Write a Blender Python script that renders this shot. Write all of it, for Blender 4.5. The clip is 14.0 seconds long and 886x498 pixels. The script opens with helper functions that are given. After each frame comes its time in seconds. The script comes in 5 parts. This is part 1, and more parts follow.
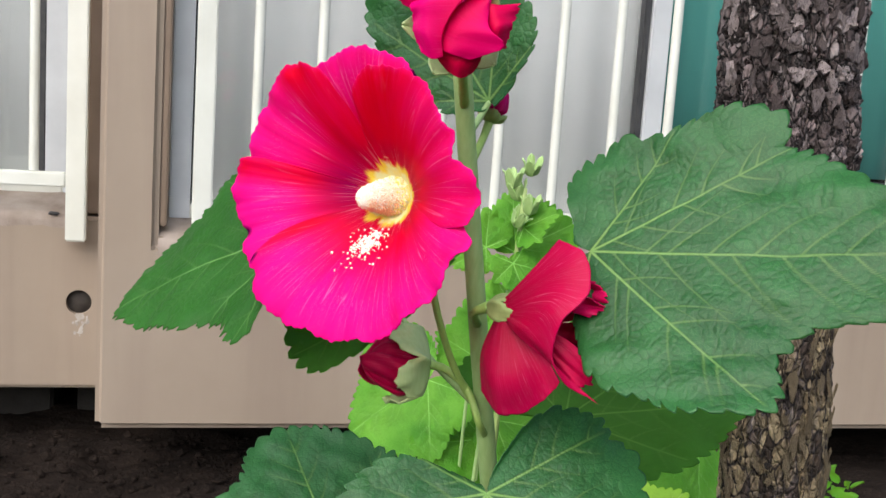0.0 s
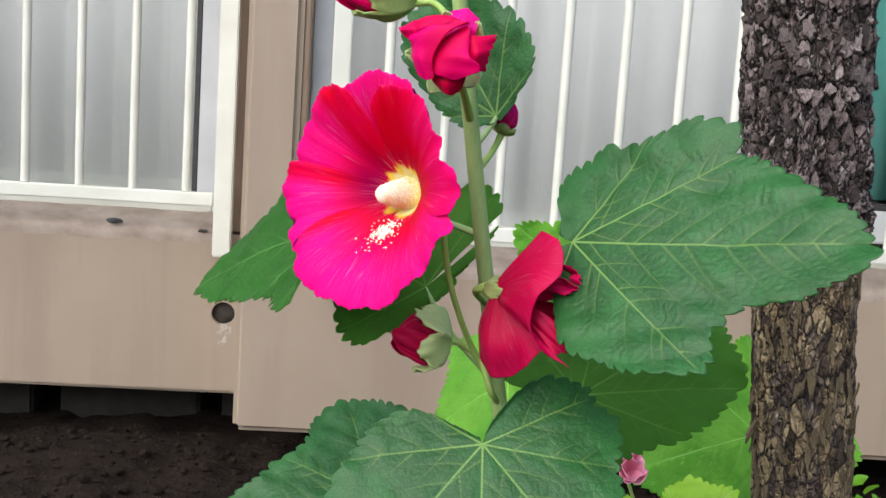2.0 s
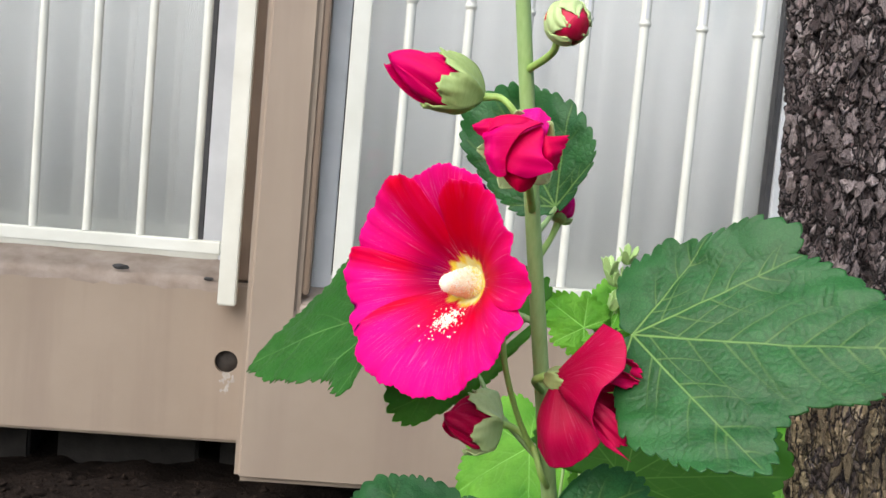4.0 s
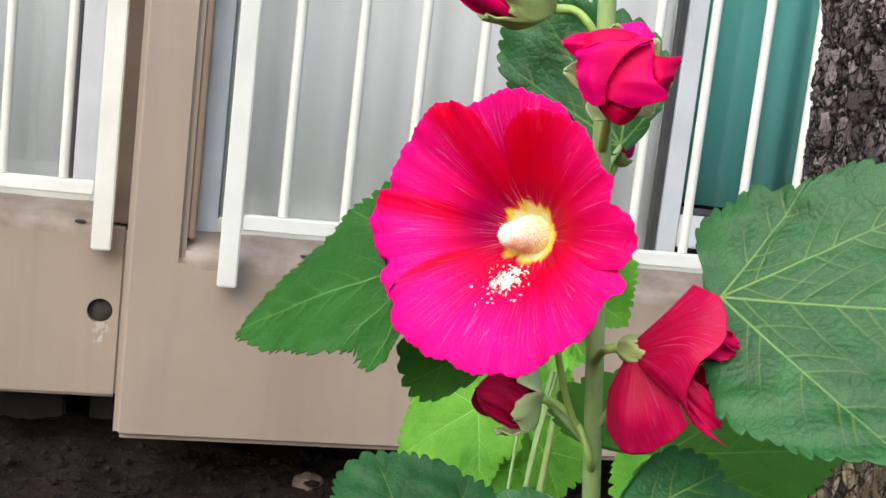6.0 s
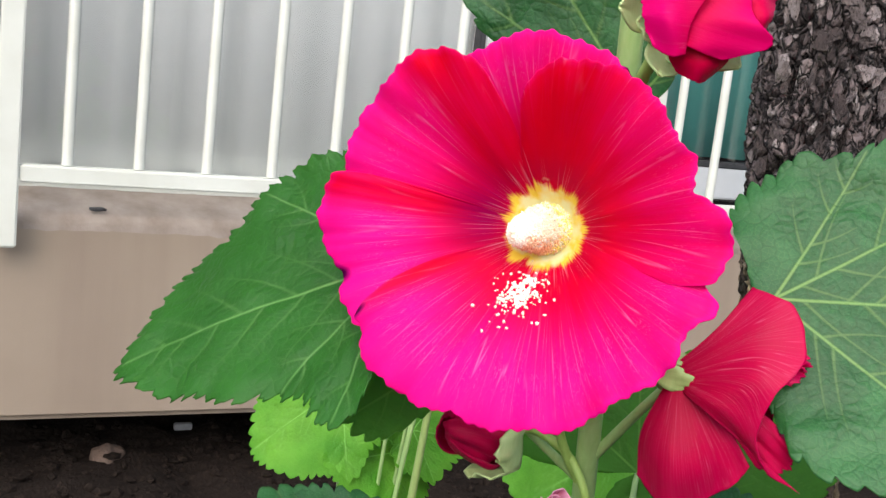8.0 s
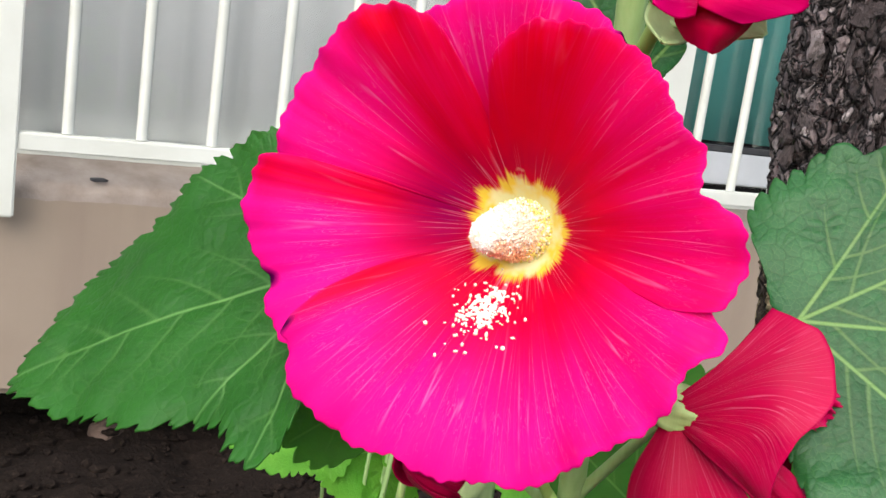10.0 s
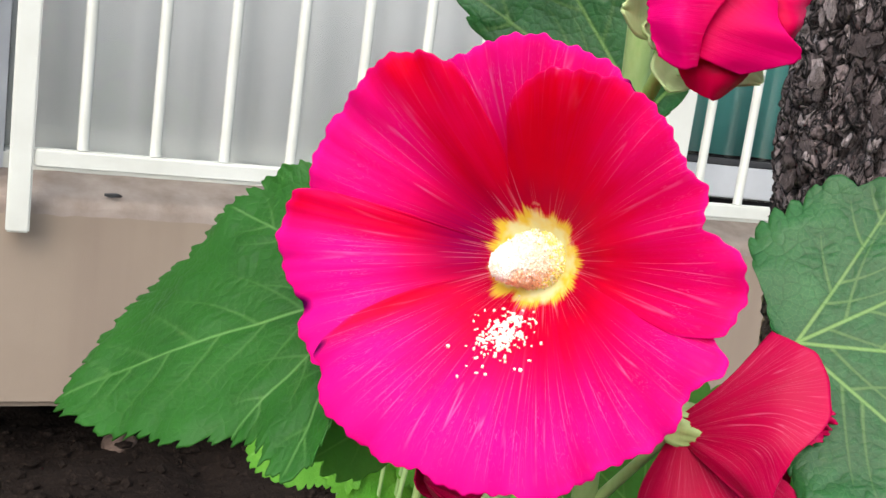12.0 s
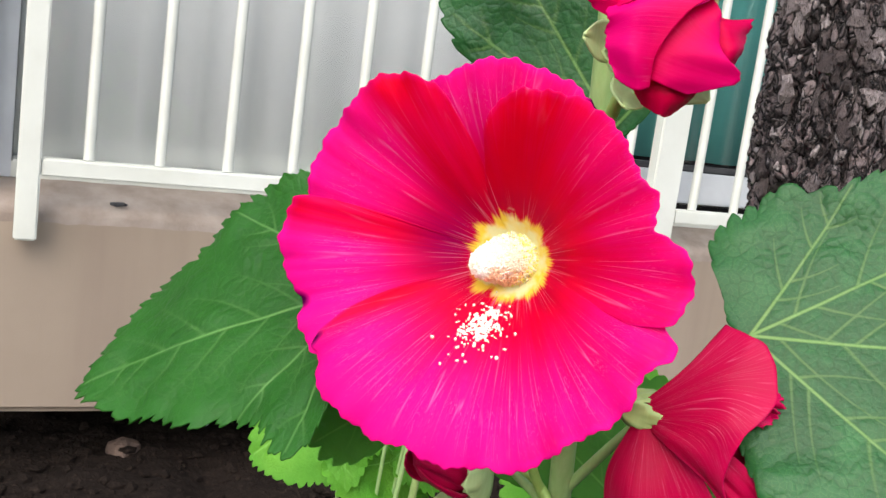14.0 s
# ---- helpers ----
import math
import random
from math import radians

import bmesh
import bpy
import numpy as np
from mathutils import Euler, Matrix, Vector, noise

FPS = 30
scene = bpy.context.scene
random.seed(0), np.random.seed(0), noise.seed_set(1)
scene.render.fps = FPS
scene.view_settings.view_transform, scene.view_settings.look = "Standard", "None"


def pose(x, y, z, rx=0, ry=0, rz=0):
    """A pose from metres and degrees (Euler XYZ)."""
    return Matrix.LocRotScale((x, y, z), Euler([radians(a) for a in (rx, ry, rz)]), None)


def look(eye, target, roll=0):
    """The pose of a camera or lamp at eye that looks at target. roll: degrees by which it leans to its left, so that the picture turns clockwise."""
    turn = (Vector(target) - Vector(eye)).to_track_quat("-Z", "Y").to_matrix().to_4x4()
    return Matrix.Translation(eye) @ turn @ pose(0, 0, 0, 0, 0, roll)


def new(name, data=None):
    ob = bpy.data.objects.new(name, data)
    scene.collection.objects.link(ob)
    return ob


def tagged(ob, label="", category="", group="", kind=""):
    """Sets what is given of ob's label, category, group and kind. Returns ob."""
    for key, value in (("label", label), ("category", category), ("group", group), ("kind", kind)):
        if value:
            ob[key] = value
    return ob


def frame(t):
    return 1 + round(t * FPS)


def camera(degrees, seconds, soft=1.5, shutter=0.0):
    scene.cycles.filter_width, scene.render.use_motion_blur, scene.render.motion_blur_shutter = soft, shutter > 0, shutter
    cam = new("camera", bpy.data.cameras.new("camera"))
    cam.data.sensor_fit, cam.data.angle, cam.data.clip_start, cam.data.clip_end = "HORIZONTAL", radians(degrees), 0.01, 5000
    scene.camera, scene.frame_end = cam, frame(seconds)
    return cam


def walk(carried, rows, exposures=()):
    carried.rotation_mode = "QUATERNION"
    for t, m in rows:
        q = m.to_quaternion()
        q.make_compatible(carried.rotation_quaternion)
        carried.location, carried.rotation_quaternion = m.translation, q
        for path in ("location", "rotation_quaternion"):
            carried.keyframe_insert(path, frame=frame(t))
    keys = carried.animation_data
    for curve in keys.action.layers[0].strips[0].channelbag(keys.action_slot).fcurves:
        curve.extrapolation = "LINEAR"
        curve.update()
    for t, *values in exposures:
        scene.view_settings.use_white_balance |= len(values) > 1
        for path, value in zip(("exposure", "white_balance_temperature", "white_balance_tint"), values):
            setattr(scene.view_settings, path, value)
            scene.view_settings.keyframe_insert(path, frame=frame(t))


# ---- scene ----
cam = camera(45.2, 14.0)
PATH = [
    (0, (-0.662, -0.142, 0.881), (-0.232, 1.788, 0.581), 3.9),
    (0.5, (-0.622, -0.166, 0.876), (-0.327, 1.79, 0.58), 3.7),
    (1, (-0.609, -0.186, 0.871), (-0.402, 1.782, 0.578), 3.9),
    (1.5, (-0.605, -0.217, 0.869), (-0.431, 1.753, 0.57), 4.4),
    (2, (-0.606, -0.245, 0.879), (-0.464, 1.732, 0.616), 3.8),
    (2.5, (-0.61, -0.273, 0.897), (-0.511, 1.716, 0.715), 3.5),
    (3, (-0.619, -0.273, 0.907), (-0.525, 1.719, 0.75), 3.5),
    (3.2, (-0.622, -0.266, 0.905), (-0.518, 1.725, 0.746), 3.8),
    (5.3, (-0.701, -0.208, 0.898), (-0.42, 1.762, 0.69), 6.2),
    (5.5, (-0.708, -0.188, 0.896), (-0.38, 1.774, 0.688), 5.9),
    (6, (-0.724, -0.139, 0.883), (-0.287, 1.796, 0.625), 6.6),
    (6.5, (-0.747, -0.073, 0.883), (-0.209, 1.834, 0.612), 6.3),
    (7, (-0.762, -0.034, 0.886), (-0.061, 1.816, 0.594), 6.2),
    (7.5, (-0.773, -0.02, 0.888), (0.036, 1.785, 0.595), 6.2),
    (7.7, (-0.769, -0.009, 0.882), (0.074, 1.777, 0.566), 6.3),
    (9.8, (-0.715, 0.057, 0.881), (0.094, 1.847, 0.506), 7.7),
    (10, (-0.717, 0.057, 0.88), (0.092, 1.846, 0.497), 7.9),
    (10.5, (-0.72, 0.046, 0.884), (0.094, 1.834, 0.507), 7.9),
    (11, (-0.727, 0.04, 0.885), (0.085, 1.831, 0.518), 8.0),
    (11.5, (-0.73, 0.042, 0.887), (0.091, 1.829, 0.525), 7.9),
    (12, (-0.729, 0.041, 0.888), (0.066, 1.84, 0.524), 7.7),
    (12.5, (-0.728, 0.037, 0.887), (0.08, 1.83, 0.524), 8.0),
    (13, (-0.728, 0.027, 0.888), (0.085, 1.819, 0.529), 8.0),
    (13.5, (-0.732, 0.017, 0.888), (0.067, 1.816, 0.534), 7.7),
    (14, (-0.737, 0.009, 0.892), (0.053, 1.813, 0.545), 7.7),
]
walk(cam, [(t, look(eye, target, roll)) for t, eye, target, roll in PATH], exposures=[(0.0, 0.44), (2.0, 0.42), (3.2, 0.40), (6.5, 0.50), (14.0, 0.53)])

# ---- world, sun, exposure ----
sky_world = bpy.data.worlds.new("sky")
sky_world.use_nodes = True
scene.world = sky_world
sky_tree = sky_world.node_tree
sky_tex = sky_tree.nodes.new("ShaderNodeTexSky")
sky_tex.sky_type = "NISHITA"
sky_tex.sun_disc = False
sky_tex.sun_elevation = radians(38.4)
sky_tex.sun_rotation = radians(215.1)
sky_tex.dust_density = 3.0
sky_tree.links.new(sky_tex.outputs[0], sky_tree.nodes["Background"].inputs[0])
sky_tree.nodes["Background"].inputs[1].default_value = 0.15
sun = new("sun", bpy.data.lights.new("sun", "SUN"))
sun.data.energy, sun.data.angle, sun.data.color = 2.75, radians(80), (0.935, 0.972, 1.0)
sun.matrix_world = look((0, 0, 5), (0.45, 0.64, 4.38))


# ---- materials ----
def material(name, base, rough=0.5, metal=0.0):
    m = bpy.data.materials.new(name)
    m.use_nodes = True
    t = m.node_tree
    b = t.nodes["Principled BSDF"]
    b.inputs["Base Color"].default_value = (*base, 1)
    b.inputs["Roughness"].default_value = rough
    b.inputs["Metallic"].default_value = metal
    return m, t, b


def node(t, kind, **values):
    n = t.nodes.new(kind)
    for k, v in values.items():
        n.inputs[k.replace("_", " ")].default_value = v
    return n


def coords(t, space="Object", scale=(1, 1, 1)):
    tc = t.nodes.new("ShaderNodeTexCoord")
    mp = t.nodes.new("ShaderNodeMapping")
    mp.inputs["Scale"].default_value = scale
    t.links.new(tc.outputs[space], mp.inputs["Vector"])
    return mp.outputs[0]


def noise_of(t, vec, scale, detail=4.0, rough=0.55):
    n = node(t, "ShaderNodeTexNoise", Scale=scale, Detail=detail, Roughness=rough)
    t.links.new(vec, n.inputs["Vector"])
    return n.outputs["Fac"]


def ramp(t, fac, stops):
    r = t.nodes.new("ShaderNodeValToRGB")
    while len(r.color_ramp.elements) < len(stops):
        r.color_ramp.elements.new(0.5)
    for e, (p, c) in zip(r.color_ramp.elements, stops):
        e.position, e.color = p, (*c, 1) if len(c) == 3 else c
    t.links.new(fac, r.inputs[0])
    return r.outputs[0]


def grey(v):
    return (v, v, v)


def mix(t, fac, a, b, mode="MIX"):
    m = t.nodes.new("ShaderNodeMix")
    m.data_type, m.blend_type = "RGBA", mode
    for sock, v in ((m.inputs[0], fac), (m.inputs[6], a), (m.inputs[7], b)):
        if isinstance(v, bpy.types.NodeSocket):
            t.links.new(v, sock)
        elif isinstance(v, (int, float)):
            sock.default_value = v
        else:
            sock.default_value = (*v, 1)
    return m.outputs[2]


def calc(t, op, a, b=0.0):
    m = t.nodes.new("ShaderNodeMath")
    m.operation = op
    for sock, v in zip(m.inputs, (a, b)):
        if isinstance(v, bpy.types.NodeSocket):
            t.links.new(v, sock)
        else:
            sock.default_value = v
    return m.outputs[0]


def bump(t, b, height, strength=0.3, distance=0.002):
    n = node(t, "ShaderNodeBump", Strength=strength, Distance=distance)
    t.links.new(height, n.inputs["Height"])
    t.links.new(n.outputs[0], b.inputs["Normal"])


def attribute(t, name):
    n = t.nodes.new("ShaderNodeAttribute")
    n.attribute_name = name
    return n


def translucent(t, b, colour, share):
    """Light that shines through a thin blade."""
    tr = t.nodes.new("ShaderNodeBsdfTranslucent")
    if isinstance(colour, bpy.types.NodeSocket):
        t.links.new(colour, tr.inputs[0])
    else:
        tr.inputs[0].default_value = (*colour, 1)
    ms = t.nodes.new("ShaderNodeMixShader")
    ms.inputs[0].default_value = share
    t.links.new(b.outputs[0], ms.inputs[1])
    t.links.new(tr.outputs[0], ms.inputs[2])
    t.links.new(ms.outputs[0], t.nodes["Material Output"].inputs[0])


def leaf_material(name, low, high, vein, rough=0.42, share=0.25, shine=(0.2, 0.45, 0.05), net=0.09, relief=0.18, gloss=0.24, crease=False):
    """A blade with a crinkled net of fine veins between the ribs; shade in its creases is painted dark."""
    m, t, b = material(name, low, rough)
    v = coords(t)
    big = noise_of(t, v, 28, 5)
    blade = mix(t, ramp(t, big, [(0.3, grey(0)), (0.7, grey(1))]), low, high)
    fine = noise_of(t, v, 420, 3)
    blade = mix(t, calc(t, "MULTIPLY", fine, 0.4), blade, tuple(c * 0.55 for c in low))
    spots = ramp(t, noise_of(t, v, 190, 2, 0.4), [(0.73, grey(0)), (0.78, grey(1))])
    blade = mix(t, calc(t, "MULTIPLY", spots, 0.12), blade, (0.3, 0.42, 0.16))
    flat = attribute(t, "blade").outputs["Vector"]
    warp = node(t, "ShaderNodeTexNoise", Scale=130.0, Detail=2.0)
    t.links.new(flat, warp.inputs["Vector"])
    bent = t.nodes.new("ShaderNodeVectorMath")
    bent.operation = "MULTIPLY_ADD"
    t.links.new(warp.outputs["Color"], bent.inputs[0])
    bent.inputs[1].default_value = (0.002, 0.002, 0.0)
    t.links.new(flat, bent.inputs[2])
    heights = []
    for scale, wide in ((260.0, 0.16), (560.0, 0.2)):
        cell = node(t, "ShaderNodeTexVoronoi", Scale=scale)
        cell.feature = "DISTANCE_TO_EDGE"
        cell.voronoi_dimensions = "2D"
        t.links.new(bent.outputs[0], cell.inputs["Vector"])
        heights.append(cell.outputs["Distance"])
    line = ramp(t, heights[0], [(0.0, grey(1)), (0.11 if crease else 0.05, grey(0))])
    hair = ramp(t, heights[1], [(0.0, grey(1)), (0.06, grey(0))])
    blade = mix(t, calc(t, "MULTIPLY", hair, net * 0.5), blade, vein)
    patch = ramp(t, noise_of(t, v, 70, 3), [(0.38, grey(0.2)), (0.62, grey(1))])
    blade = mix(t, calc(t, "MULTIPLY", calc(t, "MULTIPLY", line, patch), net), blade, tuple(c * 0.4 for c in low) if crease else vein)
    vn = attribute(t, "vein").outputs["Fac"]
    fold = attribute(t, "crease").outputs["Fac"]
    # folds beside the veins: their shade is darkened into the blade's colour
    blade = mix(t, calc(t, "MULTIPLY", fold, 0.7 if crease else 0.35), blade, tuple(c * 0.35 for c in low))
    col = mix(t, vn, blade, vein)
    t.links.new(col, b.inputs["Base Color"])
    b.inputs["Specular IOR Level"].default_value = gloss
    puff = ramp(t, heights[0], [(0.0, grey(0)), (0.10, grey(0.5)), (0.22, grey(0.85)), (0.42, grey(1))])
    puff2 = ramp(t, heights[1], [(0.0, grey(0)), (0.3, grey(1))])
    tall = calc(t, "ADD", puff, calc(t, "ADD", calc(t, "MULTIPLY", puff2, 0.35), calc(t, "MULTIPLY", fine, 0.25)))
    bump(t, b, tall, relief, 0.0011)
    translucent(t, b, mix(t, vn, shine, tuple(c * 1.3 for c in shine)), share)
    return m


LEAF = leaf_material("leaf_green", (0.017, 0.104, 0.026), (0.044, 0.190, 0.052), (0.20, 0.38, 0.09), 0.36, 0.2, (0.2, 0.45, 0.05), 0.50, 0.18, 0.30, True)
LEAF_UNDER = leaf_material("leaf_shaded_green", (0.052, 0.205, 0.016), (0.085, 0.285, 0.028), (0.17, 0.36, 0.06), 0.6, 0.42)
LEAF_SOFT = leaf_material("leaf_soft_green", (0.015, 0.105, 0.007), (0.032, 0.165, 0.018), (0.16, 0.36, 0.09), 0.5, 0.25, (0.2, 0.45, 0.05), 0.16, 0.2, 0.28)
# both lighter for young growth and for stronger light, painted into the colour
LEAF_YOUNG = leaf_material("leaf_young_green", (0.060, 0.28, 0.014), (0.23, 0.55, 0.060), (0.34, 0.65, 0.15), 0.5, 0.35, (0.45, 0.75, 0.06), 0.3, 0.4)
LEAF_LIT = leaf_material("leaf_lit_yellow_green", (0.3, 0.6, 0.04), (0.45, 0.72, 0.1), (0.6, 0.8, 0.25), 0.5, 0.35, (0.6, 0.8, 0.1))


def stem_material(name, low, high):
    m, t, b = material(name, low, 0.5)
    v = coords(t, scale=(1, 1, 0.12))
    f = noise_of(t, v, 500, 4)
    t.links.new(mix(t, f, low, high), b.inputs["Base Color"])
    bump(t, b, f, 0.4, 0.0006)
    return m


STEM = stem_material("stem_green", (0.25, 0.41, 0.12), (0.42, 0.57, 0.25))
STALK = stem_material("stalk_yellow_green", (0.25, 0.42, 0.07), (0.42, 0.58, 0.17))
CALYX = stem_material("calyx_green", (0.25, 0.36, 0.10), (0.44, 0.55, 0.22))
CALYX_PALE = stem_material("calyx_pale_green", (0.40, 0.54, 0.20), (0.58, 0.70, 0.34))


def petal_material(name, deep, light, edge, glow, share=0.3, lined=0.5, dark=(0.10, 0.0, 0.06), shine=0.1):
    """Fine pale lines run from the throat to the rim: run.x is across, run.y along, run.z the share of the rim's colour."""
    m, t, b = material(name, deep, 0.42)
    at = attribute(t, "run")
    sep = t.nodes.new("ShaderNodeSeparateXYZ")
    t.links.new(at.outputs["Vector"], sep.inputs[0])
    across, along, rim = sep.outputs[0], sep.outputs[1], sep.outputs[2]
    fields = []
    for wide, far, scale, detail in ((11.0, 0.35, 3.0, 0.5), (34.0, 0.5, 3.0, 1.0), (6.0, 0.8, 1.5, 2.0)):
        cmb = t.nodes.new("ShaderNodeCombineXYZ")
        t.links.new(calc(t, "MULTIPLY", across, wide), cmb.inputs[0])
        t.links.new(calc(t, "MULTIPLY", along, far), cmb.inputs[1])
        fields.append(noise_of(t, cmb.outputs[0], scale, detail, 0.5))
    lines, hairs, broad = fields
    thin = ramp(t, lines, [(0.482, grey(0)), (0.497, grey(1)), (0.503, grey(1)), (0.518, grey(0))])
    thin2 = ramp(t, hairs, [(0.60, grey(0)), (0.66, grey(1))])
    share_of = calc(t, "ADD", rim, calc(t, "MULTIPLY", calc(t, "SUBTRACT", broad, 0.5), 0.3))
    share_of = calc(t, "ADD", share_of, calc(t, "MULTIPLY", calc(t, "SUBTRACT", hairs, 0.5), 0.12))
    body = mix(t, ramp(t, share_of, [(0.0, grey(0)), (1.0, grey(1))]), deep, edge)
    window = ramp(t, along, [(0.06, grey(0)), (0.16, grey(1)), (0.72, grey(0.8)), (0.97, grey(0.1))])
    window = calc(t, "MULTIPLY", window, ramp(t, rim, [(0.0, grey(0.12)), (0.6, grey(1))]))
    both = calc(t, "MAXIMUM", thin, calc(t, "MULTIPLY", thin2, 0.2))
    col = mix(t, calc(t, "MULTIPLY", calc(t, "MULTIPLY", both, window), lined), body, light)
    reach = calc(t, "ADD", along, calc(t, "MULTIPLY", calc(t, "SUBTRACT", hairs, 0.5), -0.5))
    throat = ramp(t, reach, [(0.03, grey(1)), (0.11, grey(0))])
    col = mix(t, throat, col, (0.98, 0.80, 0.55))
    near = ramp(t, along, [(0.07, grey(1)), (0.2, grey(0.6)), (0.36, grey(0))])
    fringe = ramp(t, hairs, [(0.53, grey(0)), (0.60, grey(1))])
    col = mix(t, calc(t, "MULTIPLY", calc(t, "MULTIPLY", near, fringe), 0.42), col, (1.0, 0.68, 0.78))
    wilt = attribute(t, "wilt").outputs["Fac"]
    col = mix(t, wilt, col, dark)
    t.links.new(col, b.inputs["Base Color"])
    b.inputs["Specular IOR Level"].default_value = shine
    crumple = noise_of(t, coords(t), 130, 3)
    bump(t, b, calc(t, "ADD", calc(t, "ADD", lines, hairs), calc(t, "MULTIPLY", crumple, 3.0)), 0.2, 0.0006)
    translucent(t, b, glow, share)
    return m


def open_petal_material():
    """Satin petal: run.x is the angle, run.y the way out from the throat, run.z the share of magenta, cut to shade
    overlaps.
    """
    m, t, b = material("petal_open_crimson", (0.72, 0.0, 0.045), 0.5)
    at = attribute(t, "run")
    sep = t.nodes.new("ShaderNodeSeparateXYZ")
    t.links.new(at.outputs["Vector"], sep.inputs[0])
    across, along, rim = sep.outputs

    def field(wide, far, detail):
        cmb = t.nodes.new("ShaderNodeCombineXYZ")
        t.links.new(calc(t, "MULTIPLY", across, wide), cmb.inputs[0])
        t.links.new(calc(t, "MULTIPLY", along, far), cmb.inputs[1])
        return noise_of(t, cmb.outputs[0], 1.0, detail, 0.5)

    def veins(count, sway, width, shape):
        """Thin lines that run outwards and sway a little: count of them round the bloom."""
        u = calc(t, "ADD", calc(t, "MULTIPLY", across, count / 6.283), calc(t, "MULTIPLY", shape, sway))
        off = calc(t, "ABSOLUTE", calc(t, "SUBTRACT", calc(t, "FRACT", u), 0.5))
        return ramp(t, off, [(0.0, grey(1)), (width, grey(0))])

    broad, mid, fine = field(5.0, 2.5, 2.0), field(22.0, 5.0, 2.0), field(70.0, 2.0, 2.0)
    drift, pick = field(7.0, 0.5, 1.0), field(31.0, 0.3, 0.0)
    cell = noise_of(t, coords(t), 260, 3)
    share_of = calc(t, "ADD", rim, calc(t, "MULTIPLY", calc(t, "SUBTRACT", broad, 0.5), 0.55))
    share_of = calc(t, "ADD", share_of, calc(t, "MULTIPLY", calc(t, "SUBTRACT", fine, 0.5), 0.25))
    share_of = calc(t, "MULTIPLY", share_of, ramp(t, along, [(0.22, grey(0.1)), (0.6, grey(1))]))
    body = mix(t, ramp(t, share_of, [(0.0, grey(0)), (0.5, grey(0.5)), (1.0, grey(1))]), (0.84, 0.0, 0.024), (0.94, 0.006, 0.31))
    patchy = ramp(t, mid, [(0.42, grey(0.1)), (0.62, grey(1))])
    outer = calc(t, "MULTIPLY", veins(92, 6.0, 0.07, drift), ramp(t, along, [(0.38, grey(0)), (0.55, grey(1)), (0.8, grey(0.8)), (0.97, grey(0))]))
    outer = calc(t, "MULTIPLY", calc(t, "MULTIPLY", outer, patchy), ramp(t, rim, [(0.05, grey(0.05)), (0.6, grey(1))]))
    fork = calc(t, "MULTIPLY", veins(176, 11.0, 0.09, mid), ramp(t, along, [(0.55, grey(0)), (0.75, grey(0.7)), (0.97, grey(0.1))]))
    hairs = calc(t, "MULTIPLY", calc(t, "MULTIPLY", fork, patchy), ramp(t, rim, [(0.2, grey(0)), (0.8, grey(0.8))]))
    col = mix(t, calc(t, "MULTIPLY", calc(t, "MAXIMUM", outer, hairs), 0.45), body, (1.0, 0.40, 0.80))
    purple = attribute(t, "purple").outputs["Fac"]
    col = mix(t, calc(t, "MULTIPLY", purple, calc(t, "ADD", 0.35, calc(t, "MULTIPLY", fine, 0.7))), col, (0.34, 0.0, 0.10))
    reach = calc(t, "ADD", along, calc(t, "MULTIPLY", calc(t, "SUBTRACT", pick, 0.5), 0.38))
    inner = calc(t, "MULTIPLY", veins(58, 6.0, 0.10, drift), ramp(t, reach, [(0.20, grey(1)), (0.26, grey(0.6)), (0.35, grey(0))]))
    col = mix(t, calc(t, "MULTIPLY", inner, 0.6), col, (1.0, 0.42, 0.60))
    lobes = field(2.6, 0.0, 1.0)
    star = calc(t, "ADD", along, calc(t, "ADD", calc(t, "MULTIPLY", calc(t, "SUBTRACT", pick, 0.5), 0.07), calc(t, "MULTIPLY", calc(t, "SUBTRACT", lobes, 0.5), 0.20)))
    col = mix(t, ramp(t, star, [(0.205, grey(1)), (0.235, grey(0))]), col, (1.0, 0.80, 0.10))
    pale = calc(t, "ADD", along, calc(t, "MULTIPLY", calc(t, "SUBTRACT", noise_of(t, coords(t), 190, 2), 0.5), 0.22))
    col = mix(t, ramp(t, pale, [(0.15, grey(1)), (0.21, grey(0))]), col, (1.0, 0.98, 0.62))
    col = mix(t, attribute(t, "wilt").outputs["Fac"], col, (0.09, 0.0, 0.055))
    t.links.new(col, b.inputs["Base Color"])
    b.inputs["Specular IOR Level"].default_value = 0.06
    bump(t, b, calc(t, "ADD", fine, calc(t, "ADD", calc(t, "MULTIPLY", mid, 0.8), calc(t, "MULTIPLY", cell, 0.3))), 0.10, 0.0004)
    translucent(t, b, col, 0.42)
    return m


PETAL_OPEN = open_petal_material()
PETAL = petal_material("petal_crimson_pink", (0.72, 0.0, 0.045), (1.0, 0.45, 0.85), (0.90, 0.004, 0.42), (1.0, 0.0, 0.17), 0.5, 0.65)
PETAL_RED = petal_material("petal_deep_red", (0.36, 0.0, 0.026), (0.9, 0.30, 0.5), (0.58, 0.0, 0.080), (0.7, 0.0, 0.05), 0.12, 0.35, shine=0.12)
PETAL_ROSY = petal_material("petal_bright_red", (0.58, 0.0, 0.022), (0.95, 0.2, 0.5), (0.80, 0.0, 0.17), (0.9, 0.0, 0.12), 0.22, 0.14, shine=0.07)
PETAL_DRY = petal_material("petal_wine_red", (0.36, 0.0, 0.03), (0.7, 0.14, 0.25), (0.50, 0.0, 0.06), (0.4, 0.0, 0.03), 0.12)
PETAL_ROSE = petal_material("petal_pale_rose", (0.8, 0.25, 0.4), (0.95, 0.7, 0.8), (0.9, 0.45, 0.6), (0.95, 0.5, 0.6), 0.3)


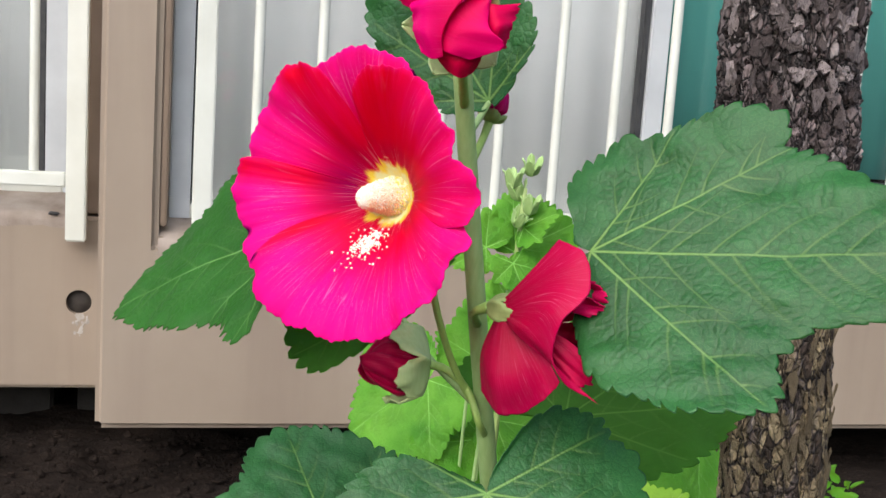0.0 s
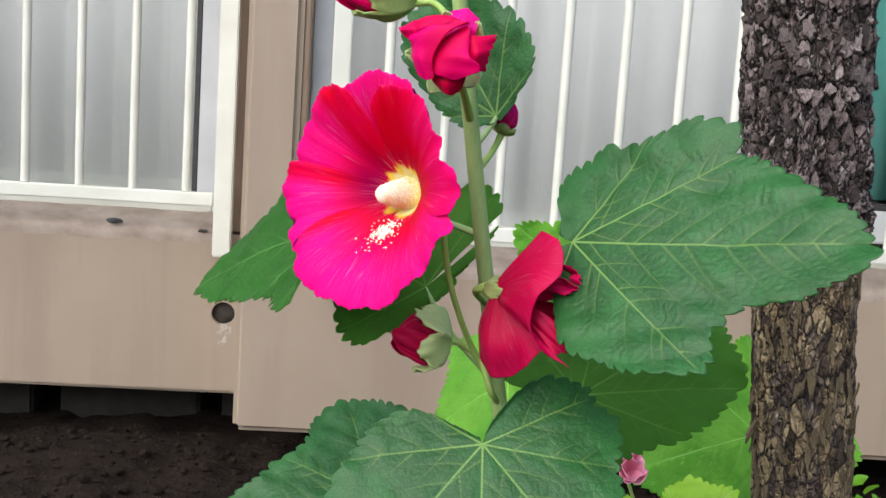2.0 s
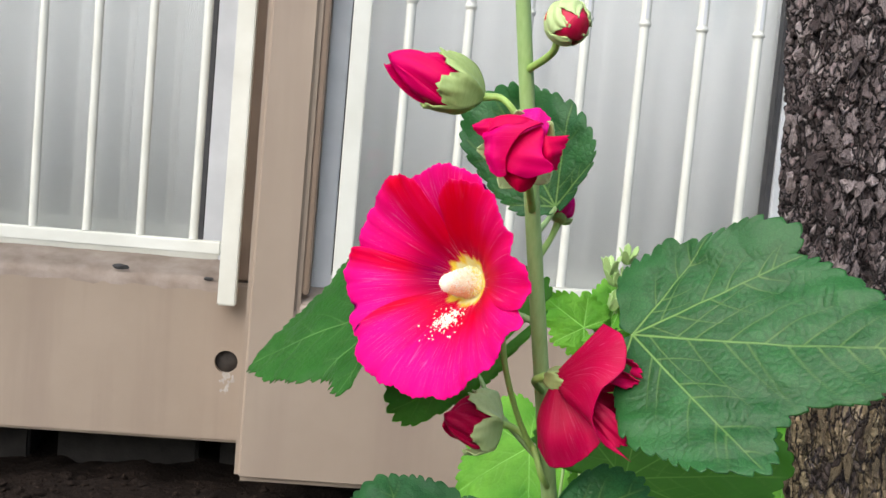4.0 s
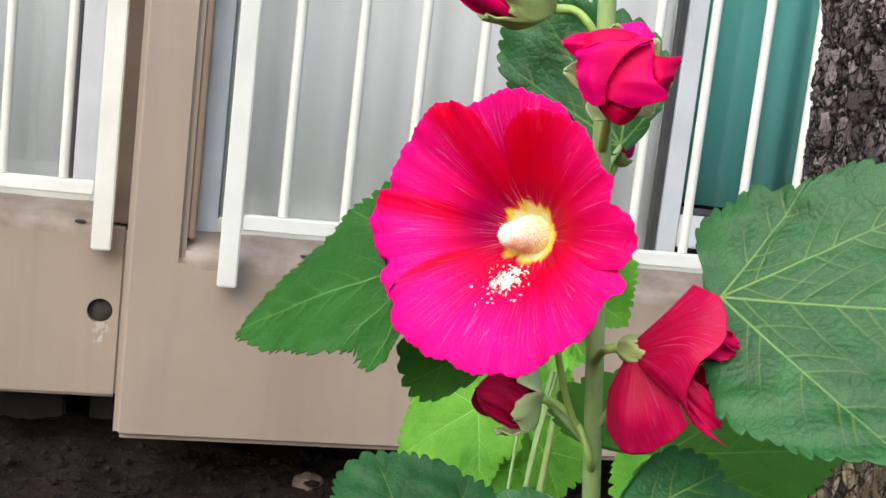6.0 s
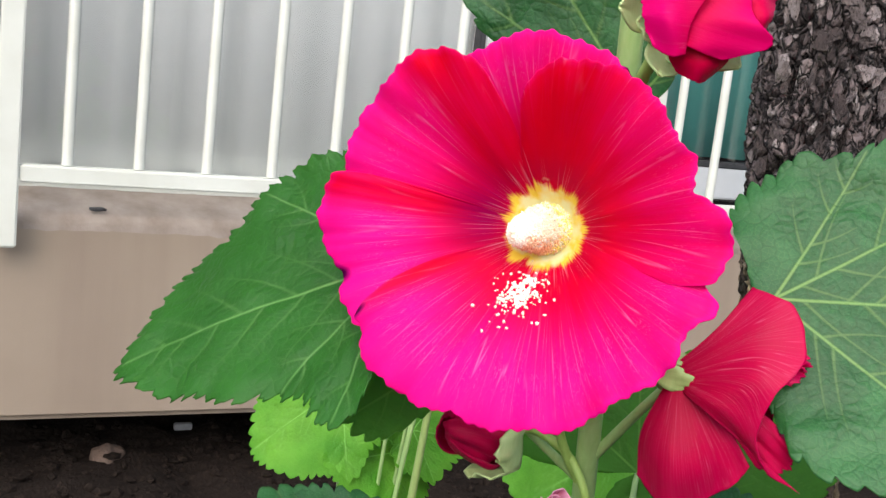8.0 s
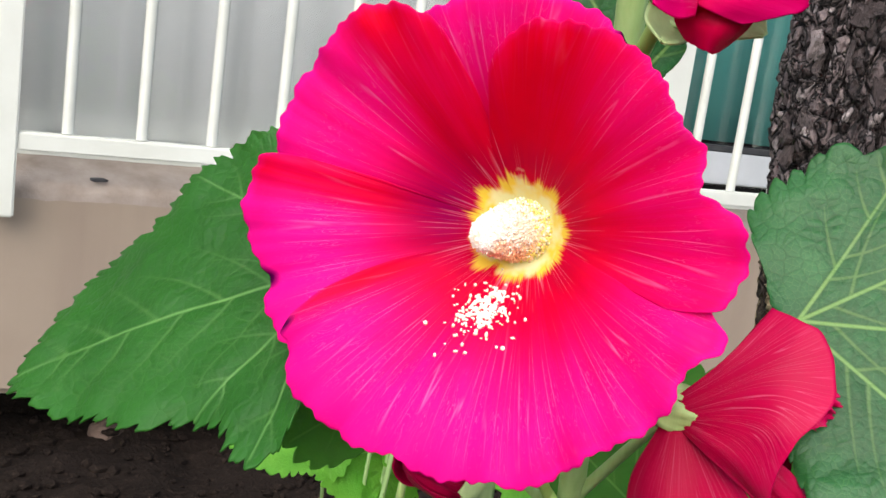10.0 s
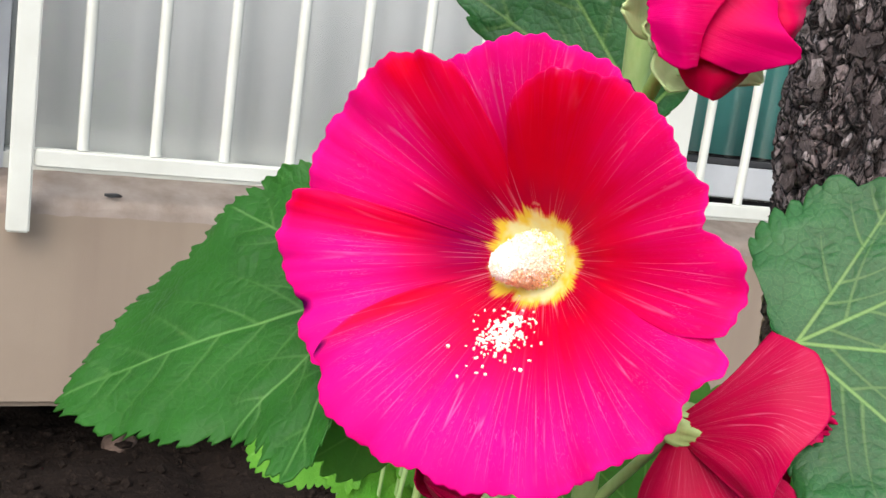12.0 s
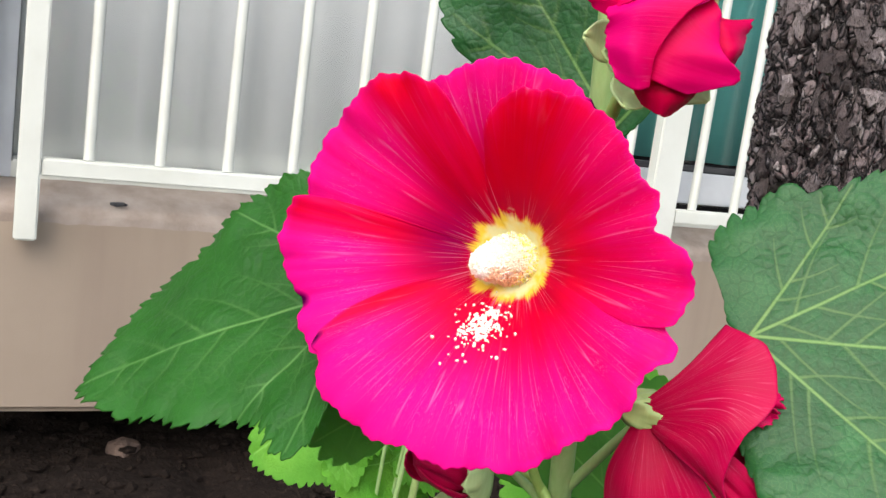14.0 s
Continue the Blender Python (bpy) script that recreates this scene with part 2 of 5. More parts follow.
def plain(name, low, high, scale, rough=0.6, depth=0.001, strength=0.4, metal=0.0, stretch=(1, 1, 1)):
    m, t, b = material(name, low, rough, metal)
    v = coords(t, "Object", stretch)
    f = noise_of(t, v, scale, 6)
    g = noise_of(t, v, scale * 9, 4)
    t.links.new(mix(t, ramp(t, f, [(0.3, grey(0)), (0.72, grey(1))]), low, high), b.inputs["Base Color"])
    bump(t, b, calc(t, "ADD", f, calc(t, "MULTIPLY", g, 0.4)), strength, depth)
    return m


PETAL_FOLDED = plain("petal_folded_red", (0.45, 0.0, 0.02), (0.72, 0.0, 0.08), 160, 0.5, 0.001, 0.5)
POLLEN_WHITE = plain("pollen_cream", (0.95, 0.86, 0.62), (1.0, 0.98, 0.9), 400, 0.8)
POLLEN_PINK = plain("pistil_cream_pink", (0.97, 0.78, 0.55), (1.0, 0.94, 0.74), 260, 0.7)
POLLEN_PEACH = plain("filament_peach", (0.95, 0.52, 0.30), (1.0, 0.78, 0.48), 300, 0.7)
PISTIL_YELLOW = plain("pistil_yellow", (0.95, 0.74, 0.08), (1.0, 0.92, 0.4), 300, 0.7)


def painted_wall():
    """Beige paint on render, with soft stains, chips and fine sand relief."""
    m, t, b = material("beige_painted_render", (0.5, 0.41, 0.35), 0.62)
    v = coords(t)
    f = noise_of(t, v, 2.2, 6, 0.6)
    col = mix(t, ramp(t, f, [(0.3, grey(0)), (0.7, grey(1))]), (0.280, 0.218, 0.166), (0.340, 0.272, 0.210))
    streak = noise_of(t, coords(t, scale=(9, 9, 0.7)), 1.6, 4)
    col = mix(t, calc(t, "MULTIPLY", ramp(t, streak, [(0.46, grey(0)), (0.72, grey(1))]), 0.6), col, (0.25, 0.19, 0.15))
    chip = ramp(t, noise_of(t, v, 34, 3, 0.6), [(0.73, grey(0)), (0.76, grey(1))])
    col = mix(t, calc(t, "MULTIPLY", chip, 0.4), col, (0.25, 0.19, 0.15))
    t.links.new(col, b.inputs["Base Color"])
    bump(t, b, calc(t, "ADD", noise_of(t, v, 380, 3), calc(t, "MULTIPLY", noise_of(t, v, 14, 3), 2.0)), 0.16, 0.0015)
    return m


WALL = painted_wall()
SILL = plain("sill_worn_mortar", (0.25, 0.195, 0.16), (0.40, 0.335, 0.29), 18, 0.8, 0.004, 0.6)
# dark brown puts the shade of reveal and corner gap into the colour
REVEAL_BROWN = plain("shaded_reveal_brown", (0.19, 0.135, 0.095), (0.23, 0.165, 0.12), 12, 0.55)
WHITE = plain("cream_white_paint", (0.59, 0.595, 0.53), (0.72, 0.73, 0.67), 7, 0.38, 0.0006, 0.25)
ALU = plain("grey_aluminium", (0.52, 0.54, 0.56), (0.62, 0.64, 0.66), 9, 0.4, 0.0004, 0.15)
NEAR_BLACK = plain("near_black_dull", (0.03, 0.03, 0.035), (0.06, 0.06, 0.06), 40, 0.6)
# near black: the shade of the gap is put into the concrete's colour
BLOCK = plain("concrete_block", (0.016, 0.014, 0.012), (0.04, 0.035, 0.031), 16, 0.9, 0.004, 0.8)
STONE = plain("brown_stone", (0.07, 0.045, 0.034), (0.15, 0.10, 0.075), 30, 0.85, 0.004, 0.7)
FOIL = plain("silver_foil", (0.6, 0.6, 0.62), (0.8, 0.8, 0.82), 60, 0.3, 0.002, 0.6, 0.6)
HOLE_DARK = plain("dark_pipe_lining", (0.04, 0.033, 0.03), (0.07, 0.06, 0.05), 40, 0.9)
SKY_BLOCKER = plain("grey_green_render", (0.16, 0.18, 0.13), (0.26, 0.28, 0.22), 3, 0.9)
LIME = plain("white_lime_stain", (0.34, 0.30, 0.26), (0.48, 0.44, 0.40), 60, 0.8)


def curtain_material(name, low, high):
    m, t, b = material(name, low, 0.8)
    f = noise_of(t, coords(t, scale=(1, 1, 0.03)), 16, 4)
    t.links.new(mix(t, f, low, high), b.inputs["Base Color"])
    bump(t, b, noise_of(t, coords(t), 900, 2), 0.2, 0.0004)
    return m


CURTAIN_GREY = curtain_material("pale_grey_curtain", (0.78, 0.79, 0.79), (0.88, 0.89, 0.89))
CURTAIN_TEAL = curtain_material("teal_curtain", (0.08, 0.34, 0.31), (0.14, 0.48, 0.43))


def glass_material():
    m, t, b = material("window_glass", (0.9, 0.95, 0.93), 0.03)
    clear = t.nodes.new("ShaderNodeBsdfTransparent")
    clear.inputs[0].default_value = (0.985, 0.99, 0.988, 1)
    gloss = t.nodes.new("ShaderNodeBsdfGlossy")
    gloss.inputs["Roughness"].default_value = 0.03
    fr = node(t, "ShaderNodeFresnel", IOR=1.5)
    ms = t.nodes.new("ShaderNodeMixShader")
    t.links.new(fr.outputs[0], ms.inputs[0])
    t.links.new(clear.outputs[0], ms.inputs[1])
    t.links.new(gloss.outputs[0], ms.inputs[2])
    t.links.new(ms.outputs[0], t.nodes["Material Output"].inputs[0])
    return m


GLASS = glass_material()


def soil_material():
    m, t, b = material("dark_garden_soil", (0.05, 0.035, 0.027), 0.95)
    v = coords(t)
    f, g = noise_of(t, v, 9, 6, 0.6), noise_of(t, v, 120, 5, 0.6)
    b.inputs["Specular IOR Level"].default_value = 0.12
    col = mix(t, f, (0.006, 0.0042, 0.0033), (0.022, 0.015, 0.0115))
    col = mix(t, ramp(t, g, [(0.55, grey(0)), (0.75, grey(1))]), col, (0.045, 0.031, 0.024))
    t.links.new(col, b.inputs["Base Color"])
    bump(t, b, g, 0.9, 0.006)
    return m


SOIL = soil_material()


def bark_cells(t, stretch, scale, bend):
    """Uneven scales of bark: tone of each scale, and the way to its edge."""
    v = coords(t, scale=(1, 1, stretch))
    warp = node(t, "ShaderNodeTexNoise", Scale=110.0, Detail=3.0)
    t.links.new(v, warp.inputs["Vector"])
    bent = t.nodes.new("ShaderNodeVectorMath")
    bent.operation = "MULTIPLY_ADD"
    t.links.new(warp.outputs["Color"], bent.inputs[0])
    bent.inputs[1].default_value = (bend, bend, bend)
    t.links.new(v, bent.inputs[2])
    out = []
    for feature in ("F1", "DISTANCE_TO_EDGE"):
        cell = node(t, "ShaderNodeTexVoronoi", Scale=scale)
        cell.feature = feature
        t.links.new(bent.outputs[0], cell.inputs["Vector"])
        out.append(cell.outputs["Color"] if feature == "F1" else cell.outputs["Distance"])
    sep = t.nodes.new("ShaderNodeSeparateColor")
    t.links.new(out[0], sep.inputs[0])
    return sep.outputs[0], sep.outputs[1], out[1]


def bark_material():
    m, t, b = material("rough_bark", (0.1, 0.08, 0.07), 0.85)
    deep = attribute(t, "crack").outputs["Fac"]
    tan = attribute(t, "tan").outputs["Fac"]
    v = coords(t, scale=(1, 1, 0.4))
    f, g = noise_of(t, v, 90, 6, 0.65), noise_of(t, v, 520, 4, 0.6)
    one, two, edge = bark_cells(t, 0.5, 190.0, 0.010)
    dark = mix(t, ramp(t, one, [(0.0, grey(0)), (1.0, grey(1))]), (0.056, 0.039, 0.038), (0.33, 0.255, 0.25))
    dark = mix(t, ramp(t, two, [(0.78, grey(0)), (0.86, grey(1))]), dark, (0.44, 0.37, 0.36))
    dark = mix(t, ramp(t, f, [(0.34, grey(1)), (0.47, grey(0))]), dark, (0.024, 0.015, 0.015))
    tone, odd, rim = bark_cells(t, 0.34, 130.0, 0.008)
    pale = mix(t, tone, (0.27, 0.19, 0.10), (0.62, 0.48, 0.28))
    pale = mix(t, ramp(t, odd, [(0.76, grey(0)), (0.82, grey(1))]), pale, (0.09, 0.06, 0.04))
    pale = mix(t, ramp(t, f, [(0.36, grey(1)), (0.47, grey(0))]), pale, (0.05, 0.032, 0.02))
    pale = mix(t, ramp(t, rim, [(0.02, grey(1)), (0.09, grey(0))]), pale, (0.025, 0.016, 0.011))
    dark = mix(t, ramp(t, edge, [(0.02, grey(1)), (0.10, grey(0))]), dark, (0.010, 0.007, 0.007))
    col = mix(t, tan, dark, pale)
    col = mix(t, ramp(t, g, [(0.62, grey(0)), (0.80, grey(0.7))]), col, (0.32, 0.26, 0.23))
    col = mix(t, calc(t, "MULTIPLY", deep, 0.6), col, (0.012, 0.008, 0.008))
    t.links.new(col, b.inputs["Base Color"])
    height = calc(t, "ADD", calc(t, "MULTIPLY", ramp(t, edge, [(0.0, grey(0)), (0.14, grey(1))]), calc(t, "ADD", one, 0.5)), calc(t, "ADD", g, calc(t, "MULTIPLY", f, 1.2)))
    bump(t, b, height, 1.0, 0.004)
    return m


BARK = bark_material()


def plate_material():
    m, t, b = material("bark_plate", (0.1, 0.08, 0.07), 0.85)
    info = t.nodes.new("ShaderNodeObjectInfo")
    v = coords(t, "Object", (0.010, 0.009, 0.005))
    f, g = noise_of(t, v, 420, 6, 0.7), noise_of(t, v, 1300, 4, 0.6)
    tone = mix(t, calc(t, "POWER", info.outputs["Random"], 2.2), (0.080, 0.056, 0.053), (0.50, 0.41, 0.40))
    col = mix(t, ramp(t, f, [(0.34, grey(0)), (0.48, grey(1))]), (0.03, 0.02, 0.02), tone)
    col = mix(t, ramp(t, g, [(0.58, grey(0)), (0.75, grey(0.7))]), col, (0.30, 0.24, 0.22))
    t.links.new(col, b.inputs["Base Color"])
    bump(t, b, calc(t, "ADD", f, calc(t, "MULTIPLY", g, 0.6)), 1.0, 0.003)
    return m


BARK_PLATE = plate_material()
BARK_FLAKE = plain("tan_bark_flake", (0.06, 0.042, 0.026), (0.40, 0.30, 0.17), 240, 0.9, 0.003, 0.8)


# ---- mesh helpers ----
def thing(name, label, category, at=(0, 0, 0), group="", kind=""):
    e = new(name)
    e.location = at
    e.empty_display_size = 0.05
    bpy.context.view_layer.update()
    return tagged(e, label, category, group, kind)


def link(name, me, mat, parent=None, label="", smooth=True):
    ob = new(name, me)
    if mat is not None:
        me.materials.append(mat)
    if smooth:
        me.polygons.foreach_set("use_smooth", [True] * len(me.polygons))
    if parent is not None:
        ob.parent = parent
        ob.matrix_parent_inverse = Matrix.Translation(-parent.location)
    return tagged(ob, label)


def part(name, bm, mat, parent=None, label="", smooth=False):
    me = bpy.data.meshes.new(name)
    bm.normal_update()
    bm.to_mesh(me)
    bm.free()
    return link(name, me, mat, parent, label, smooth)


def sheet(name, grid, mat, parent=None, label="", closed=False, thick=0.0, attrs=None):
    """A mesh from a (rows, columns, 3) array; closed joins the last column to the first."""
    nr, nc = grid.shape[:2]
    idx = np.arange(nr * nc).reshape(nr, nc)
    cols = np.arange(nc if closed else nc - 1)
    nxt = (cols + 1) % nc
    quads = np.stack([idx[:-1][:, cols], idx[:-1][:, nxt], idx[1:][:, nxt], idx[1:][:, cols]], -1).reshape(-1, 4)
    me = bpy.data.meshes.new(name)
    me.from_pydata(grid.reshape(-1, 3).tolist(), [], quads.tolist())
    for key, val in (attrs or {}).items():
        val = np.asarray(val, np.float32)
        if val.ndim == 3:
            a = me.attributes.new(key, "FLOAT_VECTOR", "POINT")
            a.data.foreach_set("vector", val.reshape(-1, 3).ravel())
        else:
            a = me.attributes.new(key, "FLOAT", "POINT")
            a.data.foreach_set("value", val.ravel())
    me.update()
    ob = link(name, me, mat, parent, label)
    if thick:
        s = ob.modifiers.new("thickness", "SOLIDIFY")
        s.thickness, s.offset = thick, 0.0
    return ob


def box(bm, lo, hi, bevel=0.0):
    new_bm = bmesh.new()
    bmesh.ops.create_cube(new_bm, size=1)
    for v in new_bm.verts:
        v.co = Vector([l + (c + 0.5) * (h - l) for c, l, h in zip(v.co, lo, hi)])
    if bevel:
        bmesh.ops.bevel(new_bm, geom=list(new_bm.edges), offset=bevel, segments=2, affect="EDGES")
    me = bpy.data.meshes.new("tmp")
    new_bm.to_mesh(me)
    new_bm.free()
    bm.from_mesh(me)
    bpy.data.meshes.remove(me)
    return bm


def block(name, lo, hi, mat, parent=None, label="", bevel=0.003):
    return part(name, box(bmesh.new(), lo, hi, bevel), mat, parent, label, False)


def smooth_path(points, n):
    """Catmull-Rom through the points."""
    p = np.array(points, float)
    p = np.vstack([2 * p[0] - p[1], p, 2 * p[-1] - p[-2]])
    out = []
    segs = len(p) - 3
    for u in np.linspace(0, segs, n):
        i = min(int(u), segs - 1)
        f = u - i
        a, b, c, d = p[i : i + 4]
        out.append(0.5 * (2 * b + (c - a) * f + (2 * a - 5 * b + 4 * c - d) * f**2 + (3 * b - a - 3 * c + d) * f**3))
    return np.array(out)


def tube_grid(points, radii, n=24, sides=14, wobble=0.0):
    c = smooth_path(points, n)
    r = np.interp(np.linspace(0, 1, n), np.linspace(0, 1, len(radii)), radii)
    tan = np.gradient(c, axis=0)
    tan /= np.linalg.norm(tan, axis=1)[:, None]
    side = np.cross(tan, np.array([0.31, 0.9, 0.17]))
    side /= np.linalg.norm(side, axis=1)[:, None]
    other = np.cross(tan, side)
    a = np.linspace(0, 2 * np.pi, sides, endpoint=False)
    rr = r[:, None] * (1 + wobble * np.sin(3 * a + 9 * np.linspace(0, 1, n)[:, None]))
    return c[:, None] + rr[..., None] * (np.cos(a)[None, :, None] * side[:, None] + np.sin(a)[None, :, None] * other[:, None])


def tube(name, points, radii, mat, parent=None, label="", n=24, sides=14, wobble=0.0):
    g = tube_grid(points, radii, n, sides, wobble)
    caps = [np.repeat(g[:1].mean(1, keepdims=True), sides, 1), g, np.repeat(g[-1:].mean(1, keepdims=True), sides, 1)]
    return sheet(name, np.concatenate(caps), mat, parent, label, closed=True)


def unit(v):
    v = np.array(v, float)
    return v / np.linalg.norm(v)


def soft_noise(x, y, seed, size):
    """Smooth noise on arrays: a few crossed sines."""
    rng = np.random.default_rng(seed)
    out = 0
    for k in range(7):
        f, a, ph = rng.uniform(0.6, 2.2) / size, rng.uniform(0, 2 * np.pi), rng.uniform(0, 6.3)
        out = out + np.sin(2 * np.pi * f * (x * np.cos(a) + y * np.sin(a)) + ph)
    return out / 7


# ---- ground and wall ----
def build_ground():
    """Soil: a fine lumpy bed in front of and under the wall, and a plain sheet out to the horizon, in one mesh."""
    fine = 260
    xs = np.concatenate([[-400, -60, -12, -5], np.linspace(-3.2, 2.8, fine), [5, 12, 60, 400]])
    ys = np.concatenate([[-400, -60, -12, -4], np.linspace(-1.5, 1.2, 60), np.linspace(1.23, 2.6, 170), [3.5, 12, 60, 400]])
    X, Y = np.meshgrid(xs, ys)
    Z = np.full_like(X, 0.035)
    for i in range(X.shape[0]):
        for j in range(X.shape[1]):
            if -3.3 < X[i, j] < 2.9 and -1.6 < Y[i, j] < 2.7:
                p = Vector((X[i, j], Y[i, j], 0))
                Z[i, j] += 0.03 * noise.noise(p * 3) + 0.02 * noise.noise(p * 11) + 0.012 * abs(noise.noise(p * 34)) + 0.010 * noise.noise(p * 70)
    g = sheet("ground", np.stack([X, Y, Z], -1), SOIL)
    tagged(g, "dark crumbly garden soil with small clods", "soil", kind="structure")


build_ground()


def l_wall():
    """The bay of the wall that stands forward: a low band and a pier beside the window, one body with worn round edges."""
    bm = bmesh.new()
    prof = [(-0.868, 0.178), (3.2, 0.165), (3.2, 0.548), (-0.757, 0.548), (-0.757, 2.1), (3.2, 2.1), (3.2, 2.7), (-0.868, 2.7)]
    front = [bm.verts.new((x, 1.94, z)) for x, z in prof]
    back = [bm.verts.new((x, 2.30, z)) for x, z in prof]
    bm.faces.new(front)
    bm.faces.new(back[::-1])
    for i in range(len(prof)):
        j = (i + 1) % len(prof)
        bm.faces.new((front[j], front[i], back[i], back[j]))
    bmesh.ops.recalc_face_normals(bm, faces=list(bm.faces))
    bmesh.ops.bevel(bm, geom=list(bm.edges), offset=0.013, segments=3, affect="EDGES")
    return tagged(part("wall_front", bm, WALL, smooth=False), "beige painted rendered wall with worn edges, raised above the soil", "wall", kind="structure")


l_wall()


def left_wall():
    bm = bmesh.new()
    box(bm, (-4.0, 2.22, 0.178), (-0.885, 2.5, 0.556), 0.007)
    ob = part("wall_back", bm, WALL)
    cutter_bm = bmesh.new()
    bmesh.ops.create_cone(cutter_bm, cap_ends=True, segments=36, radius1=0.028, radius2=0.026, depth=0.4, matrix=pose(-0.932, 2.28, 0.37, 90, 0, 0))
    cutter = part("cutter", cutter_bm, None)
    b = ob.modifiers.new("hole", "BOOLEAN")
    b.operation, b.object, b.solver = "DIFFERENCE", cutter, "EXACT"
    bpy.context.view_layer.update()
    me = bpy.data.meshes.new_from_object(ob.evaluated_get(bpy.context.evaluated_depsgraph_get()))
    ob.modifiers.clear()
    ob.data = me
    bpy.data.objects.remove(cutter)
    tagged(ob, "beige painted rendered wall set back, with a drain hole", "wall", kind="structure")
    block("wall_pier", (-0.935, 2.235, 0.562), (-0.885, 2.5, 2.7), REVEAL_BROWN)
    tagged(bpy.data.objects["wall_pier"], "brown pier in the corner between the walls, dark for the gap's shade", "wall", kind="structure")
    block("wall_head", (-4.0, 2.22, 2.1), (-0.94, 2.5, 2.7), WALL)
    tagged(bpy.data.objects["wall_head"], "beige wall above the window", "wall", kind="structure")
    # the end of the drain pipe and the lime run below it
    lining = tube("drain_pipe", [(-0.932, 2.235, 0.37), (-0.932, 2.46, 0.37)], [0.0268, 0.0262], HOLE_DARK, n=6, sides=28)
    tagged(lining, "dark drain pipe end sunk into the wall", "pipe")
    rng = random.Random(4)
    bm = bmesh.new()
    for k in range(26):
        drop = rng.random() ** 1.6
        at = Vector((-0.930 + rng.gauss(0, 0.010) * (1 - 0.6 * drop), 2.2197, 0.341 - 0.045 * drop))
        size = rng.uniform(0.0016, 0.0055) * (1 - 0.5 * drop)
        lump = bmesh.new()
        bmesh.ops.create_icosphere(lump, subdivisions=2, radius=1)
        for v in lump.verts:
            v.co = at + Vector((v.co.x * size, v.co.y * 0.0007, v.co.z * size * 1.5)) * (1 + 0.6 * noise.noise(v.co * 1.6 + Vector((k * 2.3, 0, 0))))
        me = bpy.data.meshes.new("tmp")
        lump.to_mesh(me)
        lump.free()
        bm.from_mesh(me)
        bpy.data.meshes.remove(me)
    tagged(part("lime_stain", bm, LIME), "white lime run below the drain hole", "stain")


left_wall()


def foundations():
    """Pad blocks under the raised wall, near black to carry the gap's shade."""
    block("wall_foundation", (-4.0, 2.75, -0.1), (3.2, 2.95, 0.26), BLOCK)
    tagged(bpy.data.objects["wall_foundation"], "concrete base wall behind the gap, its dark colour standing for shade", "foundation", kind="structure")
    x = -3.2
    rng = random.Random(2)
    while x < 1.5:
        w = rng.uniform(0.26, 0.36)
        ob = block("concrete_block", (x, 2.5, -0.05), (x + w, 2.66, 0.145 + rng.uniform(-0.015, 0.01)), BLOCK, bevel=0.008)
        tagged(ob, "rough concrete block under the raised wall, blackened for the gap's shade", "block", "blocks under the wall")
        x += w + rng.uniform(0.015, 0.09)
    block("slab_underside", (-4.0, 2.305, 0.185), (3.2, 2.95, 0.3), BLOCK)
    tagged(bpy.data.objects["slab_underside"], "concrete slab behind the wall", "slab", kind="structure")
    # unseen slab, added over the wall to cut light from the sky
    block("wall_shade_slab", (-4.0, 1.85, 2.705), (3.2, 3.2, 2.8), WALL)
    tagged(bpy.data.objects["wall_shade_slab"], "unseen plain beige slab added above the wall to shade it", "slab", kind="structure")


foundations()


def sill(name, x0, x1, y0, z0, depth):
    """A sloping mortar sill with a chipped front edge."""
    n = 160
    xs = np.linspace(x0, x1, n)
    rows = []
    for k, (dy, dz) in enumerate(((0.0006, -0.026), (-0.0012, -0.008), (0.002, 0.004), (0.010, 0.011), (0.03, 0.020), (depth, 0.052), (depth, 0.0))):
        w = np.array([noise.noise(Vector((x * 22, k * 3.1, y0))) * 0.004 + noise.noise(Vector((x * 70, k * 2.3, y0))) * 0.002 for x in xs])
        rows.append(np.stack([xs, y0 + dy + w * (0.15 if k < 2 else 0.6 if k < 5 else 0), z0 + dz + 0.7 * w * (k < 6)], -1))
    ob = sheet(name, np.array(rows), SILL)
    return tagged(ob, "chipped mortar window sill, pinkish paint worn off", "sill", kind="structure")


sill("window_sill_1", -0.757, 3.2, 1.94, 0.546, 0.12)
sill("window_sill_2", -4.0, -0.936, 2.22, 0.554, 0.12)


